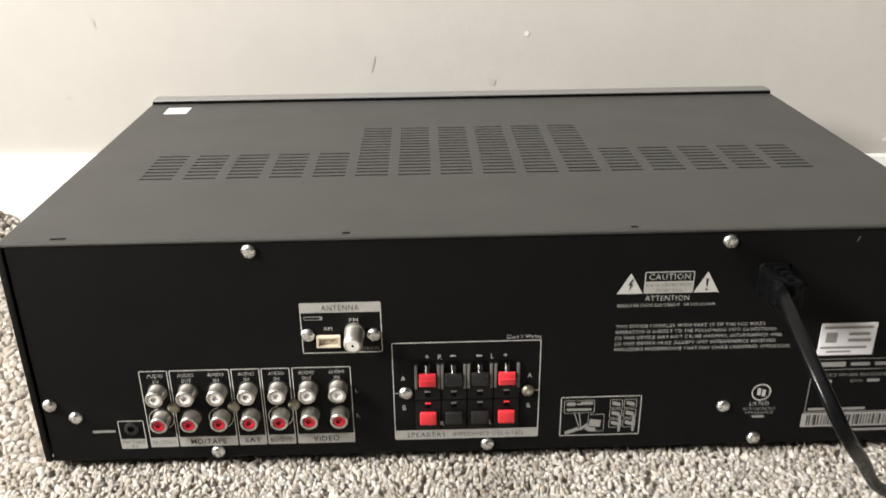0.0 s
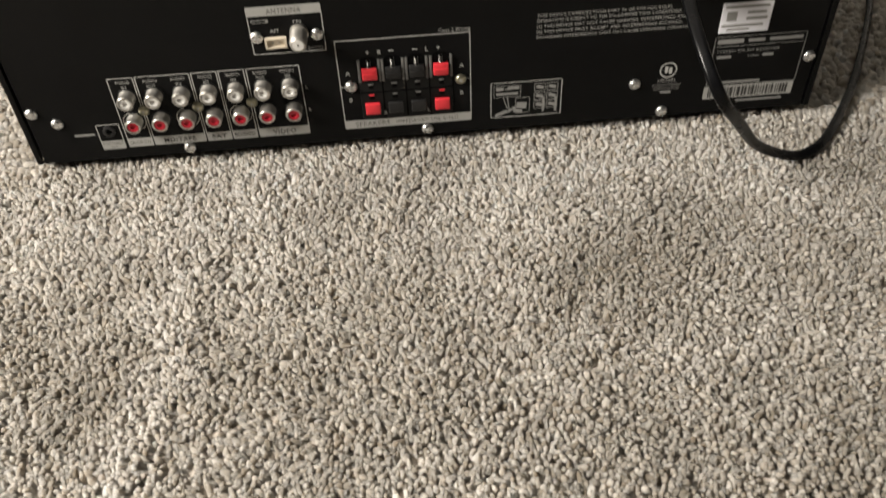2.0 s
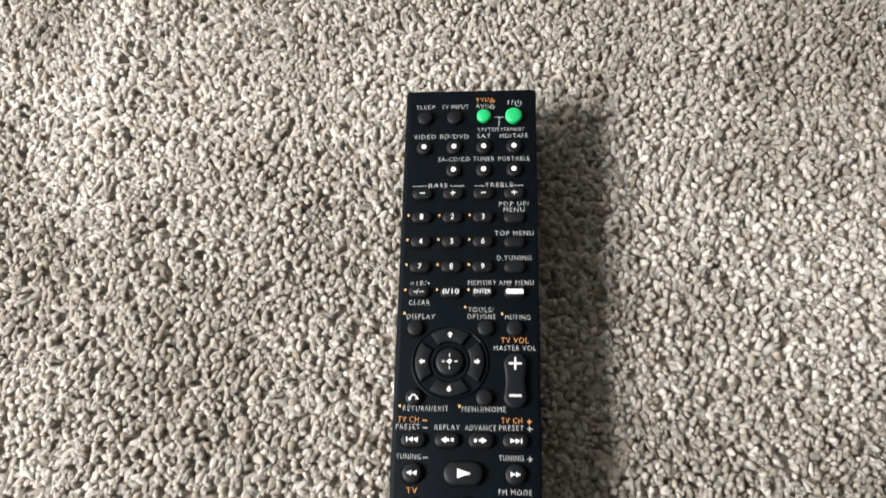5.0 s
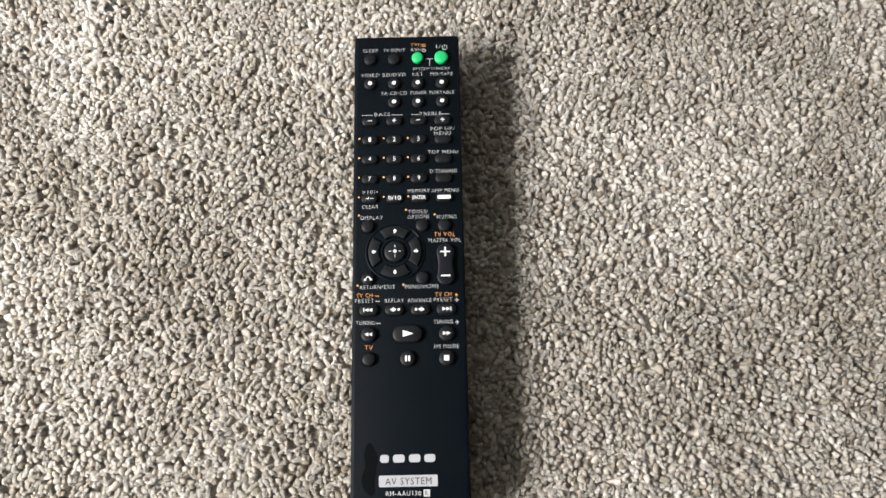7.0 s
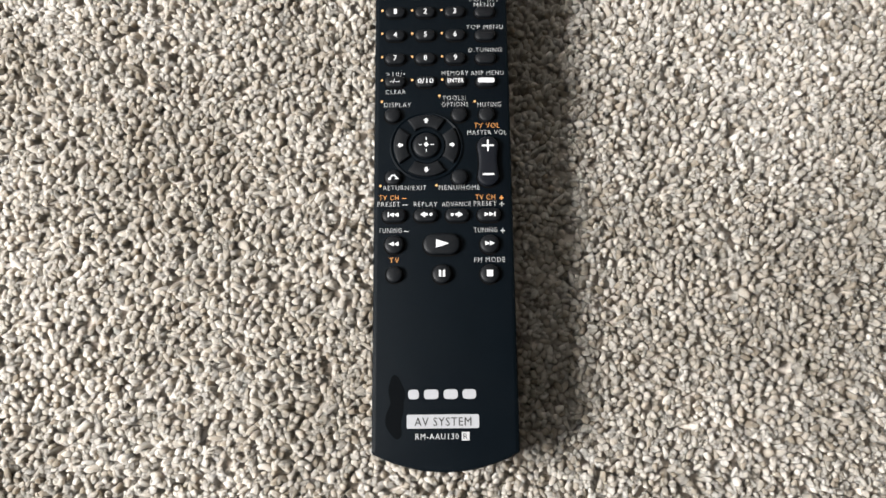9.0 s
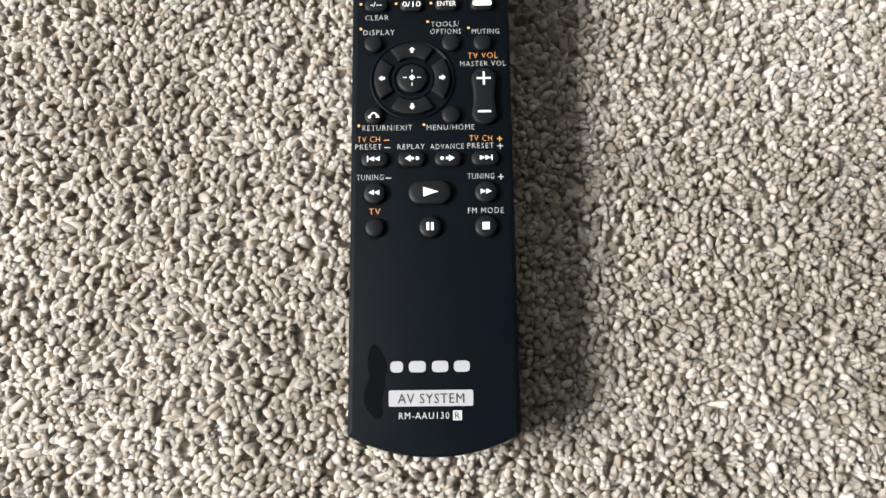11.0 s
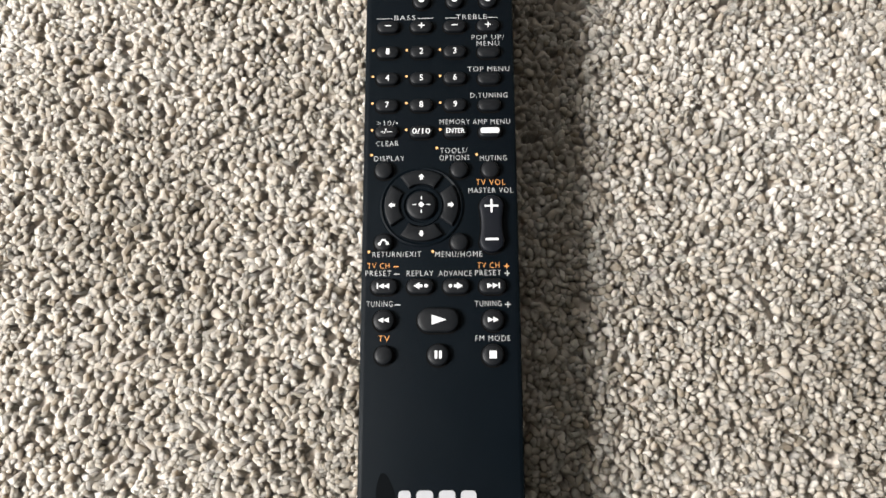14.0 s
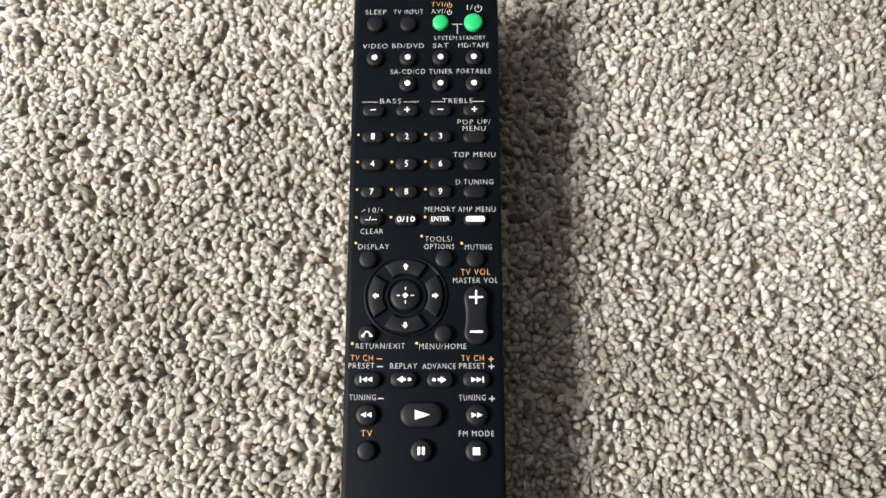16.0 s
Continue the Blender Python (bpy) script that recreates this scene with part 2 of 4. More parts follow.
def shrink(line, d):
    """The outline drawn in by about d towards its middle, axis by axis."""
    xs, ys = [p[0] for p in line], [p[1] for p in line]
    cx, cy, w, h = (max(xs) + min(xs)) / 2, (max(ys) + min(ys)) / 2, max(xs) - min(xs), max(ys) - min(ys)
    return [(cx + (x - cx) * (w - 2 * d) / w, cy + (y - cy) * (h - 2 * d) / h) for x, y in line]


def button(line, height, edge=0.5, dome=0.25):
    return stack([(line, 0), (line, height - edge), (shrink(line, edge * 0.35), height - edge * 0.3), (shrink(line, edge), height), (shrink(line, edge * 2.5), height + dome)])


def plate(line, bm=None, z=0.0):
    bm = bm or bmesh.new()
    bm.faces.new([bm.verts.new((x / 1000, y / 1000, z / 1000)) for x, y in line])
    return bm


def frame_line(w, h, t, r=0.8):
    """A thin rounded rectangle drawn as a line of width t."""
    outer, inner = round_rect(w, h, r, 3), round_rect(w - 2 * t, h - 2 * t, max(0.1, r - t), 3)
    bm = bmesh.new()
    a = [bm.verts.new((x / 1000, y / 1000, 0)) for x, y in outer]
    b = [bm.verts.new((x / 1000, y / 1000, 0)) for x, y in inner]
    for i in range(len(a)):
        j = (i + 1) % len(a)
        bm.faces.new((a[i], a[j], b[j], b[i]))
    return bm


def lettering(body, height, width=None, weight=0.0, spacing=1.0):
    """Letters as a mesh in the plane, centred, with that height of capitals and that width in millimetres."""
    curve = bpy.data.curves.new("letters", "FONT")
    curve.body, curve.resolution_u, curve.offset, curve.fill_mode = body, 2, weight, "FRONT"
    curve.space_character = spacing
    holder = bpy.data.objects.new("letters", curve)
    me = bpy.data.meshes.new_from_object(holder)
    bpy.data.objects.remove(holder)
    bpy.data.curves.remove(curve)
    co = np.zeros(len(me.vertices) * 3)
    me.vertices.foreach_get("co", co)
    co = co.reshape(-1, 3)
    low, high = co.min(0), co.max(0)
    sy = height / 0.72 / 1000
    sx = width / 1000 / (high[0] - low[0]) if width else sy * 0.92
    co[:, 0] = (co[:, 0] - (low[0] + high[0]) / 2) * sx
    co[:, 1] = (co[:, 1] - 0.36) * sy
    me.vertices.foreach_set("co", co.ravel())
    me.update()
    return me


def words(body, height, width, mat, parent, at, weight=0.0, name="printed_word", spacing=1.0):
    me = lettering(body, height, width, weight, spacing)
    me.materials.append(mat)
    return part(name, me, mat, parent, at=at)


# ---- the room ----
def slab(name, x0, x1, y0, y1, z0, z1, mat, kind="structure"):
    bm = bmesh.new()
    box(bm, x0, x1, y0, y1, z0, z1, 1)
    ob = new(name, mesh_of(name, bm, mat))
    ob.matrix_world = ROOM
    return tagged(ob, kind=kind)


def wall_with_opening(name, along, lo, hi, o0, o1, z0, z1, out0, out1):
    bm = bmesh.new()
    for a0, a1, b0, b1 in ((lo, o0, -0.02, H_ROOM), (o1, hi, -0.02, H_ROOM), (o0, o1, -0.02, z0), (o0, o1, z1, H_ROOM)):
        if along == "y":
            box(bm, out0, out1, a0, a1, b0, b1, 1)
        else:
            box(bm, a0, a1, out0, out1, b0, b1, 1)
    ob = new(name, mesh_of(name, bm, DIMMED_WALL))
    ob.matrix_world = ROOM
    return tagged(ob, kind="structure")


slab("floor", X_WEST - 0.15, X_EAST + 0.15, Y_SOUTH - 0.15, 0.15, -0.05, -0.0034, BACKING)
# added out of view: ceiling, east, west and south walls, dark to limit bounce
slab("unseen_ceiling", X_WEST - 0.15, X_EAST + 0.15, Y_SOUTH - 0.15, 0.15, H_ROOM, H_ROOM + 0.1, CEILING)
slab("wall_north", X_WEST - 0.15, X_EAST + 0.15, 0.012, 0.15, -0.02, H_ROOM, WALL)
slab("unseen_wall_east", X_EAST, X_EAST + 0.15, Y_SOUTH, 0.012, -0.02, H_ROOM, DIMMED_WALL)
wall_with_opening("unseen_wall_west", "y", Y_SOUTH, 0.012, *WEST_WINDOW, X_WEST - 0.15, X_WEST)
slab("unseen_wall_south", X_WEST - 0.15, X_EAST + 0.15, Y_SOUTH - 0.15, Y_SOUTH, -0.02, H_ROOM, DIMMED_WALL)


def baseboard():
    bm = bmesh.new()
    profile = [(12, -18), (0, -18), (0, 42), (1.2, 47), (4.5, 51), (6, 55), (12, 56)]
    rows = [[bm.verts.new((x, y / 1000, z / 1000)) for y, z in profile] for x in (X_WEST, X_EAST)]
    for i in range(len(profile) - 1):
        bm.faces.new((rows[0][i], rows[0][i + 1], rows[1][i + 1], rows[1][i]))
    for r in rows:
        bm.faces.new(r)
    ob = new("baseboard", mesh_of("baseboard", bm, SKIRTING, 30))
    ob.matrix_world = ROOM
    tagged(ob, "white gloss painted baseboard along the wall", "baseboard", kind="structure")


baseboard()


SCUFF = material("old_filler", (0.362, 0.351, 0.329), 0.6)
FILLER = material("fresh_filler", (0.576, 0.5688, 0.5472), 0.6)
for x, z, w, h, a, mat in ((-0.267, 0.161, 3, 8, 15, SCUFF), (0.066, 0.151, 4, 4, 0, FILLER), (0.04, 0.114, 6, 6, 0, SCUFF), (-0.052, 0.128, 1.6, 14, -15, SCUFF), (-0.297, 0.102, 6, 3, 20, SCUFF), (0.351, 0.068, 9, 4, 10, FILLER)):
    part("wall_scuff", plate(ring_outline(w / 2, 12, h / w)), mat, bpy.data.objects["wall_north"], at=pose(x, 0.0117, z, 90, 0, 0) @ pose(0, 0, 0, 0, 0, a), smooth=None)


# ---- carpet pile: short leaning two-ply yarn tufts ----
def pile(name, zones):
    rng = np.random.default_rng(4)
    roots, sizes = [], []
    for x0, x1, y0, y1, step in zones:
        nx, ny = int((x1 - x0) / step), int((y1 - y0) / step)
        gx, gy = np.meshgrid(np.arange(nx), np.arange(ny))
        p = np.stack([x0 + (gx + 0.5 * (gy % 2)) * step, y0 + gy * step], -1).reshape(-1, 2).astype(float)
        p += rng.uniform(-0.34, 0.34, p.shape) * step
        roots.append(p)
        sizes.append(np.full(len(p), step))
    p, step = np.concatenate(roots), np.concatenate(sizes)
    # nothing grows behind the baseboard
    c, s = math.cos(radians(-3.6)), math.sin(radians(-3.6))
    depth = -s * (p[:, 0] - 0.2) + c * (p[:, 1] - 0.3053)
    p, step = p[depth < -0.001], step[depth < -0.001]
    n = len(p)

    def field(k, seed):
        r = np.random.default_rng(seed)
        out = np.zeros(n)
        for _ in range(7):
            w = r.normal(size=2) * k
            out += np.sin(p @ w + r.uniform(0, 6.28))
        return out / 2.6

    lean_x = -0.05 + 0.16 * field(30, 1) + 0.1 * field(150, 2) + rng.normal(0, 0.38, n)
    lean_y = -0.10 + 0.16 * field(30, 3) + 0.1 * field(150, 4) + rng.normal(0, 0.38, n)
    mound = 0.014 * np.exp(-((p[:, 0] + 0.172) ** 2 + (p[:, 1] - 0.318) ** 2) / (2 * 0.014 ** 2))
    # a ridge brushed up in the pile
    off = p[:, 0] - (0.1 + 0.11 * (p[:, 1] + 0.1) + 0.004 * np.sin(p[:, 1] * 70))
    crease = 0.0015 * np.exp(-(off / 0.006) ** 2) * (1 / (1 + np.exp((p[:, 1] + 0.06) * 120))) * (1 / (1 + np.exp(-(p[:, 1] + 0.25) * 120)))
    tall = 0.0084 + 0.0004 * field(60, 5) + 0.0005 * field(230, 6) + rng.normal(0, 0.00042, n) + crease
    tall *= 1 - 0.1 * (lean_x ** 2 + lean_y ** 2).clip(0, 2)
    girth = 0.88 * step * rng.uniform(0.72, 1.2, n)
    turn, twist = rng.uniform(0, 6.28, n), rng.uniform(1.0, 2.4, n)
    lobe = rng.uniform(0.14, 0.34, n)
    bend = rng.normal(0, 0.1, (n, 2))
    sides = 5
    # share of the height and of the girth
    profile = ((0.4, 1.1), (0.78, 1.0), (0.97, 0.6))
    per = sides * len(profile) + 1
    verts = np.zeros((n, per, 3), np.float32)

    def spine(u):
        x = p[:, 0] + (lean_x * u ** 1.3 + bend[:, 0] * math.sin(3.14 * u)) * tall
        y = p[:, 1] + (lean_y * u ** 1.3 + bend[:, 1] * math.sin(3.14 * u)) * tall
        return np.stack([x, y, -0.0085 + mound + tall * u], -1)

    for k, (u, g) in enumerate(profile):
        here, along = spine(u), spine(u + 0.08) - spine(u - 0.08)
        along /= np.linalg.norm(along, axis=1)[:, None]
        e1 = np.cross(along, np.stack([np.cos(turn), np.sin(turn), np.zeros(n)], -1))
        e1 /= np.linalg.norm(e1, axis=1)[:, None]
        e2 = np.cross(along, e1)
        for i in range(sides):
            a = 2 * math.pi * i / sides
            r = girth * g * (1 + lobe * np.cos(2 * (a - twist * u * 2)) + rng.normal(0, 0.07, n))
            verts[:, k * sides + i] = here + (e1 * math.cos(a) + e2 * math.sin(a)) * r[:, None]
    verts[:, -1] = spine(1.05)
    faces = []
    for k in range(len(profile) - 1):
        for i in range(sides):
            j = (i + 1) % sides
            a, b, c_, d = k * sides + i, k * sides + j, (k + 1) * sides + j, (k + 1) * sides + i
            faces += [(a, b, c_), (a, c_, d)]
    top = (len(profile) - 1) * sides
    faces += [(top + i, top + (i + 1) % sides, per - 1) for i in range(sides)]
    tris = (np.array(faces)[None] + (np.arange(n) * per)[:, None, None]).reshape(-1, 3)
    me = bpy.data.meshes.new(name)
    me.vertices.add(n * per)
    me.vertices.foreach_set("co", verts.ravel())
    me.loops.add(tris.size)
    me.loops.foreach_set("vertex_index", tris.ravel().astype(np.int32))
    me.polygons.add(len(tris))
    me.polygons.foreach_set("loop_start", np.arange(0, tris.size, 3, dtype=np.int32))
    me.polygons.foreach_set("use_smooth", np.ones(len(tris), bool))
    me.update(calc_edges=True)
    me.materials.append(PILE)
    return tagged(new(name, me), "thick beige speckled twist pile carpet", "carpet", kind="stuff")


pile("carpet_pile", [
    (0.0, 0.45, -0.56, -0.14, 0.0018),
    (-0.06, 0.52, -0.14, 0.0, 0.0018), (0.0, 0.43, 0.0, 0.016, 0.0018),
    (-0.1, 0.0, -0.56, -0.14, 0.0024), (0.45, 0.55, -0.56, -0.14, 0.0024),
    (-0.24, -0.06, -0.14, 0.36, 0.0033), (-0.06, 0.0, 0.0, 0.36, 0.0033), (0.43, 0.52, 0.0, 0.32, 0.0033), (0.52, 0.72, -0.14, 0.32, 0.0033),
])


# ---- the receiver, its back to the camera; x and z on the rear panel in millimetres ----
receiver = thing("stereo_receiver", pose(0, 0, 0), "black stereo receiver seen from its rear panel, resting on beige carpet", "receiver")
FACE = -1.0   # the rear panel's outer face


def on_panel(x, z, lift=0.15):
    return mm(x, FACE - lift, z, 90, 0, 0)


def vented_top():
    """The top sheet, one plate with slots right through it."""
    bm = bmesh.new()
    z0, z1, pitch, gap, y0 = 0.1192, 0.1204, 5.4, 1.9, 79.5
    starts = [38.5 + 22.4 * i for i in range(16)]
    xs = [2] + [x for c in starts for x in (c, c + 17)] + [428]
    ys = [0] + [y for k in range(17) for y in (y0 + k * pitch, y0 + k * pitch + gap)] + [237]

    def solid(i, j):
        if not (0 <= i < len(xs) - 1 and 0 <= j < len(ys) - 1):
            return False
        slots = 17 if 5 <= (i - 1) // 2 <= 10 else 8
        return not (i % 2 == 1 and j % 2 == 1 and (j - 1) // 2 < slots)

    low, high = ({(i, j): bm.verts.new((x / 1000, y / 1000, z)) for i, x in enumerate(xs) for j, y in enumerate(ys)} for z in (z0, z1))
    for i in range(len(xs) - 1):
        for j in range(len(ys) - 1):
            if not solid(i, j):
                continue
            ring = ((i, j), (i + 1, j), (i + 1, j + 1), (i, j + 1))
            bm.faces.new([high[k] for k in ring])
            bm.faces.new([low[k] for k in ring[::-1]])
            for k, (di, dj) in enumerate(((0, -1), (1, 0), (0, 1), (-1, 0))):
                if not solid(i + di, j + dj):
                    a, b = ring[k], ring[(k + 1) % 4]
                    bm.faces.new((low[a], low[b], high[b], high[a]))
    return bm


def side_cover(x, inward):
    """A side sheet whose upper edge rolls over to the top and whose rear edge folds in."""
    bm = bmesh.new()
    line = [(0, 5), (0, 117.6), (0.3, 119), (0.9, 120), (2, 120.4), (2, 119.2), (1.3, 118.6), (1.2, 117.6), (1.2, 5)]
    ends = [[bm.verts.new(((x + inward * a) / 1000, y / 1000, z / 1000)) for a, z in line] for y in (-0.6, 237)]
    for i in range(len(line)):
        j = (i + 1) % len(line)
        bm.faces.new((ends[0][i], ends[0][j], ends[1][j], ends[1][i]))
    for e in ends:
        bm.faces.new(e)
    return bm


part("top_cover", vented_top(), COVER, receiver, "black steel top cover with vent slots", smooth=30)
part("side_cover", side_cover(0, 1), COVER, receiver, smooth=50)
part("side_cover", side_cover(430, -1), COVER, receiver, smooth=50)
part("rear_edge", bevelled_box(1.3, 428.7, -1.6, 0.2, 119.0, 120.35, 0.4), COVER, receiver)
for x in (0.0, 426.6):
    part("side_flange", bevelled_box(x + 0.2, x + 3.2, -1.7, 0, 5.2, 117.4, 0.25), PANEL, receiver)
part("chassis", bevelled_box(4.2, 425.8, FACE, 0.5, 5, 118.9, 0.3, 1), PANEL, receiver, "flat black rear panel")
part("bottom_plate", bevelled_box(2, 428, 0.6, 236, 4.2, 5.6, 0.3, 1), COVER, receiver)
# added dark sheet stands in for the shaded inside below the slots
part("under_vent_shade", bevelled_box(5, 425, 4, 232, 90, 92, 0.3, 1), DARK, receiver)
part("front_panel", bevelled_box(0.5, 429.5, 239.6, 252, 4, 122.6, 1.2, 3), FASCIA, receiver, "grey front fascia edge")
# dark strip stands in for the shadowed rear face of the fascia
part("fascia_back_shade", bevelled_box(1.5, 428.5, 237.1, 239.6, 6, 121.9, 0.2, 1), DARK, receiver)
for x, y in ((45, 30), (385, 30), (45, 215), (385, 215)):
    part("foot", stack([(ring_outline(14, 20), -9), (ring_outline(15, 20), -7), (ring_outline(16, 20), 4.4)]), RUBBER, receiver, at=mm(x, y, 0))
part("sticker", bevelled_box(15.6, 30.8, 211, 226.5, 120.4, 120.6, 0.05, 1), STICKER, receiver, "small white sticker on the cover")
for x in (24.6, 28, 151.7, 278.9, 405.4):
    part("cover_tab", bevelled_box(x - 1.6, x + 1.6, 2.6, 3.6, 120.35, 120.75, 0.1, 1), DARK, receiver)


def screw_mesh(r, mat):
    bm = stack([(ring_outline(r, 18), 0), (ring_outline(r, 18), 0.5), (ring_outline(r * 0.86, 18), 1.2), (ring_outline(r * 0.6, 18), 1.7), (ring_outline(r * 0.25, 18), 1.9)])
    return mesh_of("screw", bm, mat, 60)


def cross_mesh(r):
    bm = bmesh.new()
    box(bm, -r, r, -r * 0.22, r * 0.22, 0, 0.5)
    box(bm, -r * 0.22, r * 0.22, -r, r, 0, 0.52)
    return mesh_of("cross_recess", bm, STRIP)


BRIGHT_SCREW, DULL_SCREW, CROSS = screw_mesh(3.3, STEEL), screw_mesh(3.0, BRASS), cross_mesh(1.0)


def screw(x, z, me, lift=0.0, tilt=0.0):
    s = part("screw", me, None, receiver, "bright zinc screw" if me is BRIGHT_SCREW else "dull brass screw", at=on_panel(x, z, lift) @ pose(0, 0, 0, 0, 0, tilt))
    part("cross_recess", CROSS, None, s, at=mm(0, 0, 1.55))


for i, (x, z) in enumerate(((109.2, 114.6), (321, 114.4), (7.9, 37.3), (19, 30.2), (83.7, 8.6), (214.5, 8.9), (328.3, 27.4), (345.5, 8.4), (422.4, 36.8))):
    screw(x, z, BRIGHT_SCREW, 0, 17 * i)
for i, (x, z) in enumerate(((131.8, 72.2), (161.8, 71.7), (175.5, 39.5))):
    screw(x, z, BRIGHT_SCREW, 0.2, 23 * i)
for i, (x, z) in enumerate(((65.8, 34.7), (94, 34.6), (122.5, 34.8), (233.5, 39.3))):
    screw(x, z, DULL_SCREW, 0.2, 31 * i)


def outlined(x0, x1, z0, z1, t=0.45, mat=PRINT):
    part("printed_frame", frame_line(x1 - x0, z1 - z0, t), mat, receiver, at=on_panel((x0 + x1) / 2, (z0 + z1) / 2, 0.12), smooth=None)


def strip(x0, x1, z0, z1, mat=STRIP):
    part("printed_strip", plate(round_rect(x1 - x0, z1 - z0, 0.5, 2)), mat, receiver, at=on_panel((x0 + x1) / 2, (z0 + z1) / 2, 0.16), smooth=None)


def label(body, x, z, h, w=None, mat=PRINT, weight=0.0):
    words(body, h, w, mat, receiver, on_panel(x, z, 0.24), weight - 0.008, spacing=1.1)


def bar(x, z, w, h, mat=PRINT_DIM):
    part("illegible_print", plate(round_rect(w, h, min(w, h) * 0.2, 1)), mat, receiver, at=on_panel(x, z, 0.24), smooth=None)


# jack groups, with their names on silver strips
for x0, x1, body, w in ((51.9, 65.2, "", 0), (65.9, 93.8, "MD/TAPE", 17), (94.5, 107.8, "SAT", 8), (108.4, 121.8, "BD/DVD", 11), (122.7, 150.2, "VIDEO", 12.5)):
    outlined(x0, x1, 12.1, 55)
    strip(x0 + 0.1, x1 - 0.1, 12.1, 17.6)
    if body:
        label(body, (x0 + x1) / 2, 14.9, 3.0 if w > 11 else 2.6, w, INK, 0.02)
    else:
        label("SA-CD/CD", (x0 + x1) / 2, 14.9, 2.2, 10.8, INK)
outlined(37.8, 50.2, 11.6, 27.7)
strip(37.9, 50.1, 11.6, 17.2)
label("PORTABLE", 44, 15.6, 1.8, 10.6, INK)
label("IN", 44, 13.1, 1.6, 2.6, INK)
part("slot", plate(round_rect(11, 1.4, 0.6, 3)), PRINT_DIM, receiver, at=on_panel(30.8, 21.9), smooth=None)


def socket(r, depth, hole):
    """A hollow metal shell with its mouth open."""
    return stack([(ring_outline(r * 1.03, 24), 0), (ring_outline(r * 1.03, 24), depth * 0.12), (ring_outline(r, 24), depth * 0.14), (ring_outline(r, 24), depth - 0.3), (ring_outline(r - 0.3, 24), depth),
                  (ring_outline(hole, 24), depth), (ring_outline(hole, 24), depth - 3.5)], cap_low=False, cap_high=True)


SHELL = mesh_of("shell", socket(4.15, 7.5, 3.05), NICKEL, 40)
BASE = mesh_of("base_collar", stack([(ring_outline(4.9, 24), 0), (ring_outline(4.9, 24), 0.5), (ring_outline(4.6, 24), 0.7)]), BLOCK, 40)


def insert(mat):
    return mesh_of("insert", stack([(ring_outline(3.0, 24), 0), (ring_outline(3.0, 24), 0.9), (ring_outline(2.7, 24), 1.2), (ring_outline(1.5, 24), 1.1), (ring_outline(1.4, 24), 0.1)]), mat, 40)


arc = bmesh.new()
for a0, a1 in ((100, 215), (-60, -5)):
    rings = [[arc.verts.new(((5.7 + 0.28 * math.cos(b)) * math.cos(radians(a)) / 1000, (5.7 + 0.28 * math.cos(b)) * math.sin(radians(a)) / 1000, (1.6 + 0.28 * math.sin(b)) / 1000)) for b in (0.8, 2.4, 3.9, 5.5)] for a in np.linspace(a0, a1, 14)]
    for p, q in zip(rings, rings[1:]):
        for k in range(4):
            arc.faces.new((p[k], p[(k + 1) % 4], q[(k + 1) % 4], q[k]))
GROUND = mesh_of("ground_tab", arc, NICKEL, 60)
INSERT = {"white": insert(WHITE_PLASTIC), "red": insert(RED_PLASTIC)}
for i in range(7):
    for colour, z in (("white", 43.6), ("red", 29.2)):
        jack = part("phono_jack", BASE, None, receiver, f"nickel phono jack with a {colour} insert", at=on_panel(60.5 + 13.97 * i + 2.5 * (60.5 + 13.97 * i - 192) / 367, z, 0))
        part("shell", SHELL, None, jack, "nickel shell")
        part("insert", INSERT[colour], None, jack, f"{colour} plastic insert", at=mm(0, 0, 6.1))
        if colour == "red" and i in (0, 2, 4):
            part("ground_tab", GROUND, None, jack, "thin steel ground ring")
    x = 59.3 + 14.03 * i
    label("AUDIO", x, 52.3, 1.9, 7.4)
    label("OUT" if i in (1, 5) else "IN", x, 49.3, 1.9, 4.6 if i in (1, 5) else 2.5)
label("L", 152.4, 41.6, 2.2)
label("R", 152.4, 27.5, 2.2)
mini = part("mini_jack", stack([(ring_outline(3.4, 20), 0), (ring_outline(3.4, 20), 0.7), (ring_outline(2.9, 20), 1.0), (ring_outline(1.8, 20), 1.0), (ring_outline(1.8, 20), 0.2)]), BLOCK, receiver, "black mini jack", at=on_panel(44.1, 23.2, 0))
part("hole", plate(ring_outline(1.7, 16)), DARK, mini, at=mm(0, 0, 0.35), smooth=None)

# antenna terminals
outlined(128.8, 165.6, 62.3, 88.5)
strip(128.9, 165.5, 83.4, 88.5)
label("ANTENNA", 147.2, 85.9, 3.0, 17, INK)
label("AM", 141, 75.2, 2.0, 4)
label("FM", 153, 79.4, 2.0, 3.8)
label("COAXIAL", 159.6, 64.6, 1.7, 9.6, PRINT_DIM)
part("slot", plate(round_rect(8.6, 1.9, 0.6, 3)), PRINT_DIM, receiver, at=on_panel(134.7, 80.6), smooth=None)
part("hole", plate(round_rect(7.0, 1.0, 0.4, 3)), DARK, receiver, at=on_panel(134.2, 80.6, 0.3), smooth=None)


def am_socket():
    bm = bmesh.new()
    for b in ((-5.4, 5.4, -2.8, -2.0, 0, 2.4), (-5.4, 5.4, 1.8, 2.6, 0, 2.4), (-5.4, -4.4, -2.0, 1.8, 0, 2.4), (4.4, 5.4, -2.0, 1.8, 0, 2.4), (-4.4, 4.4, -2.0, 1.8, 0, 0.8)):
        box(bm, *b)
    return bm


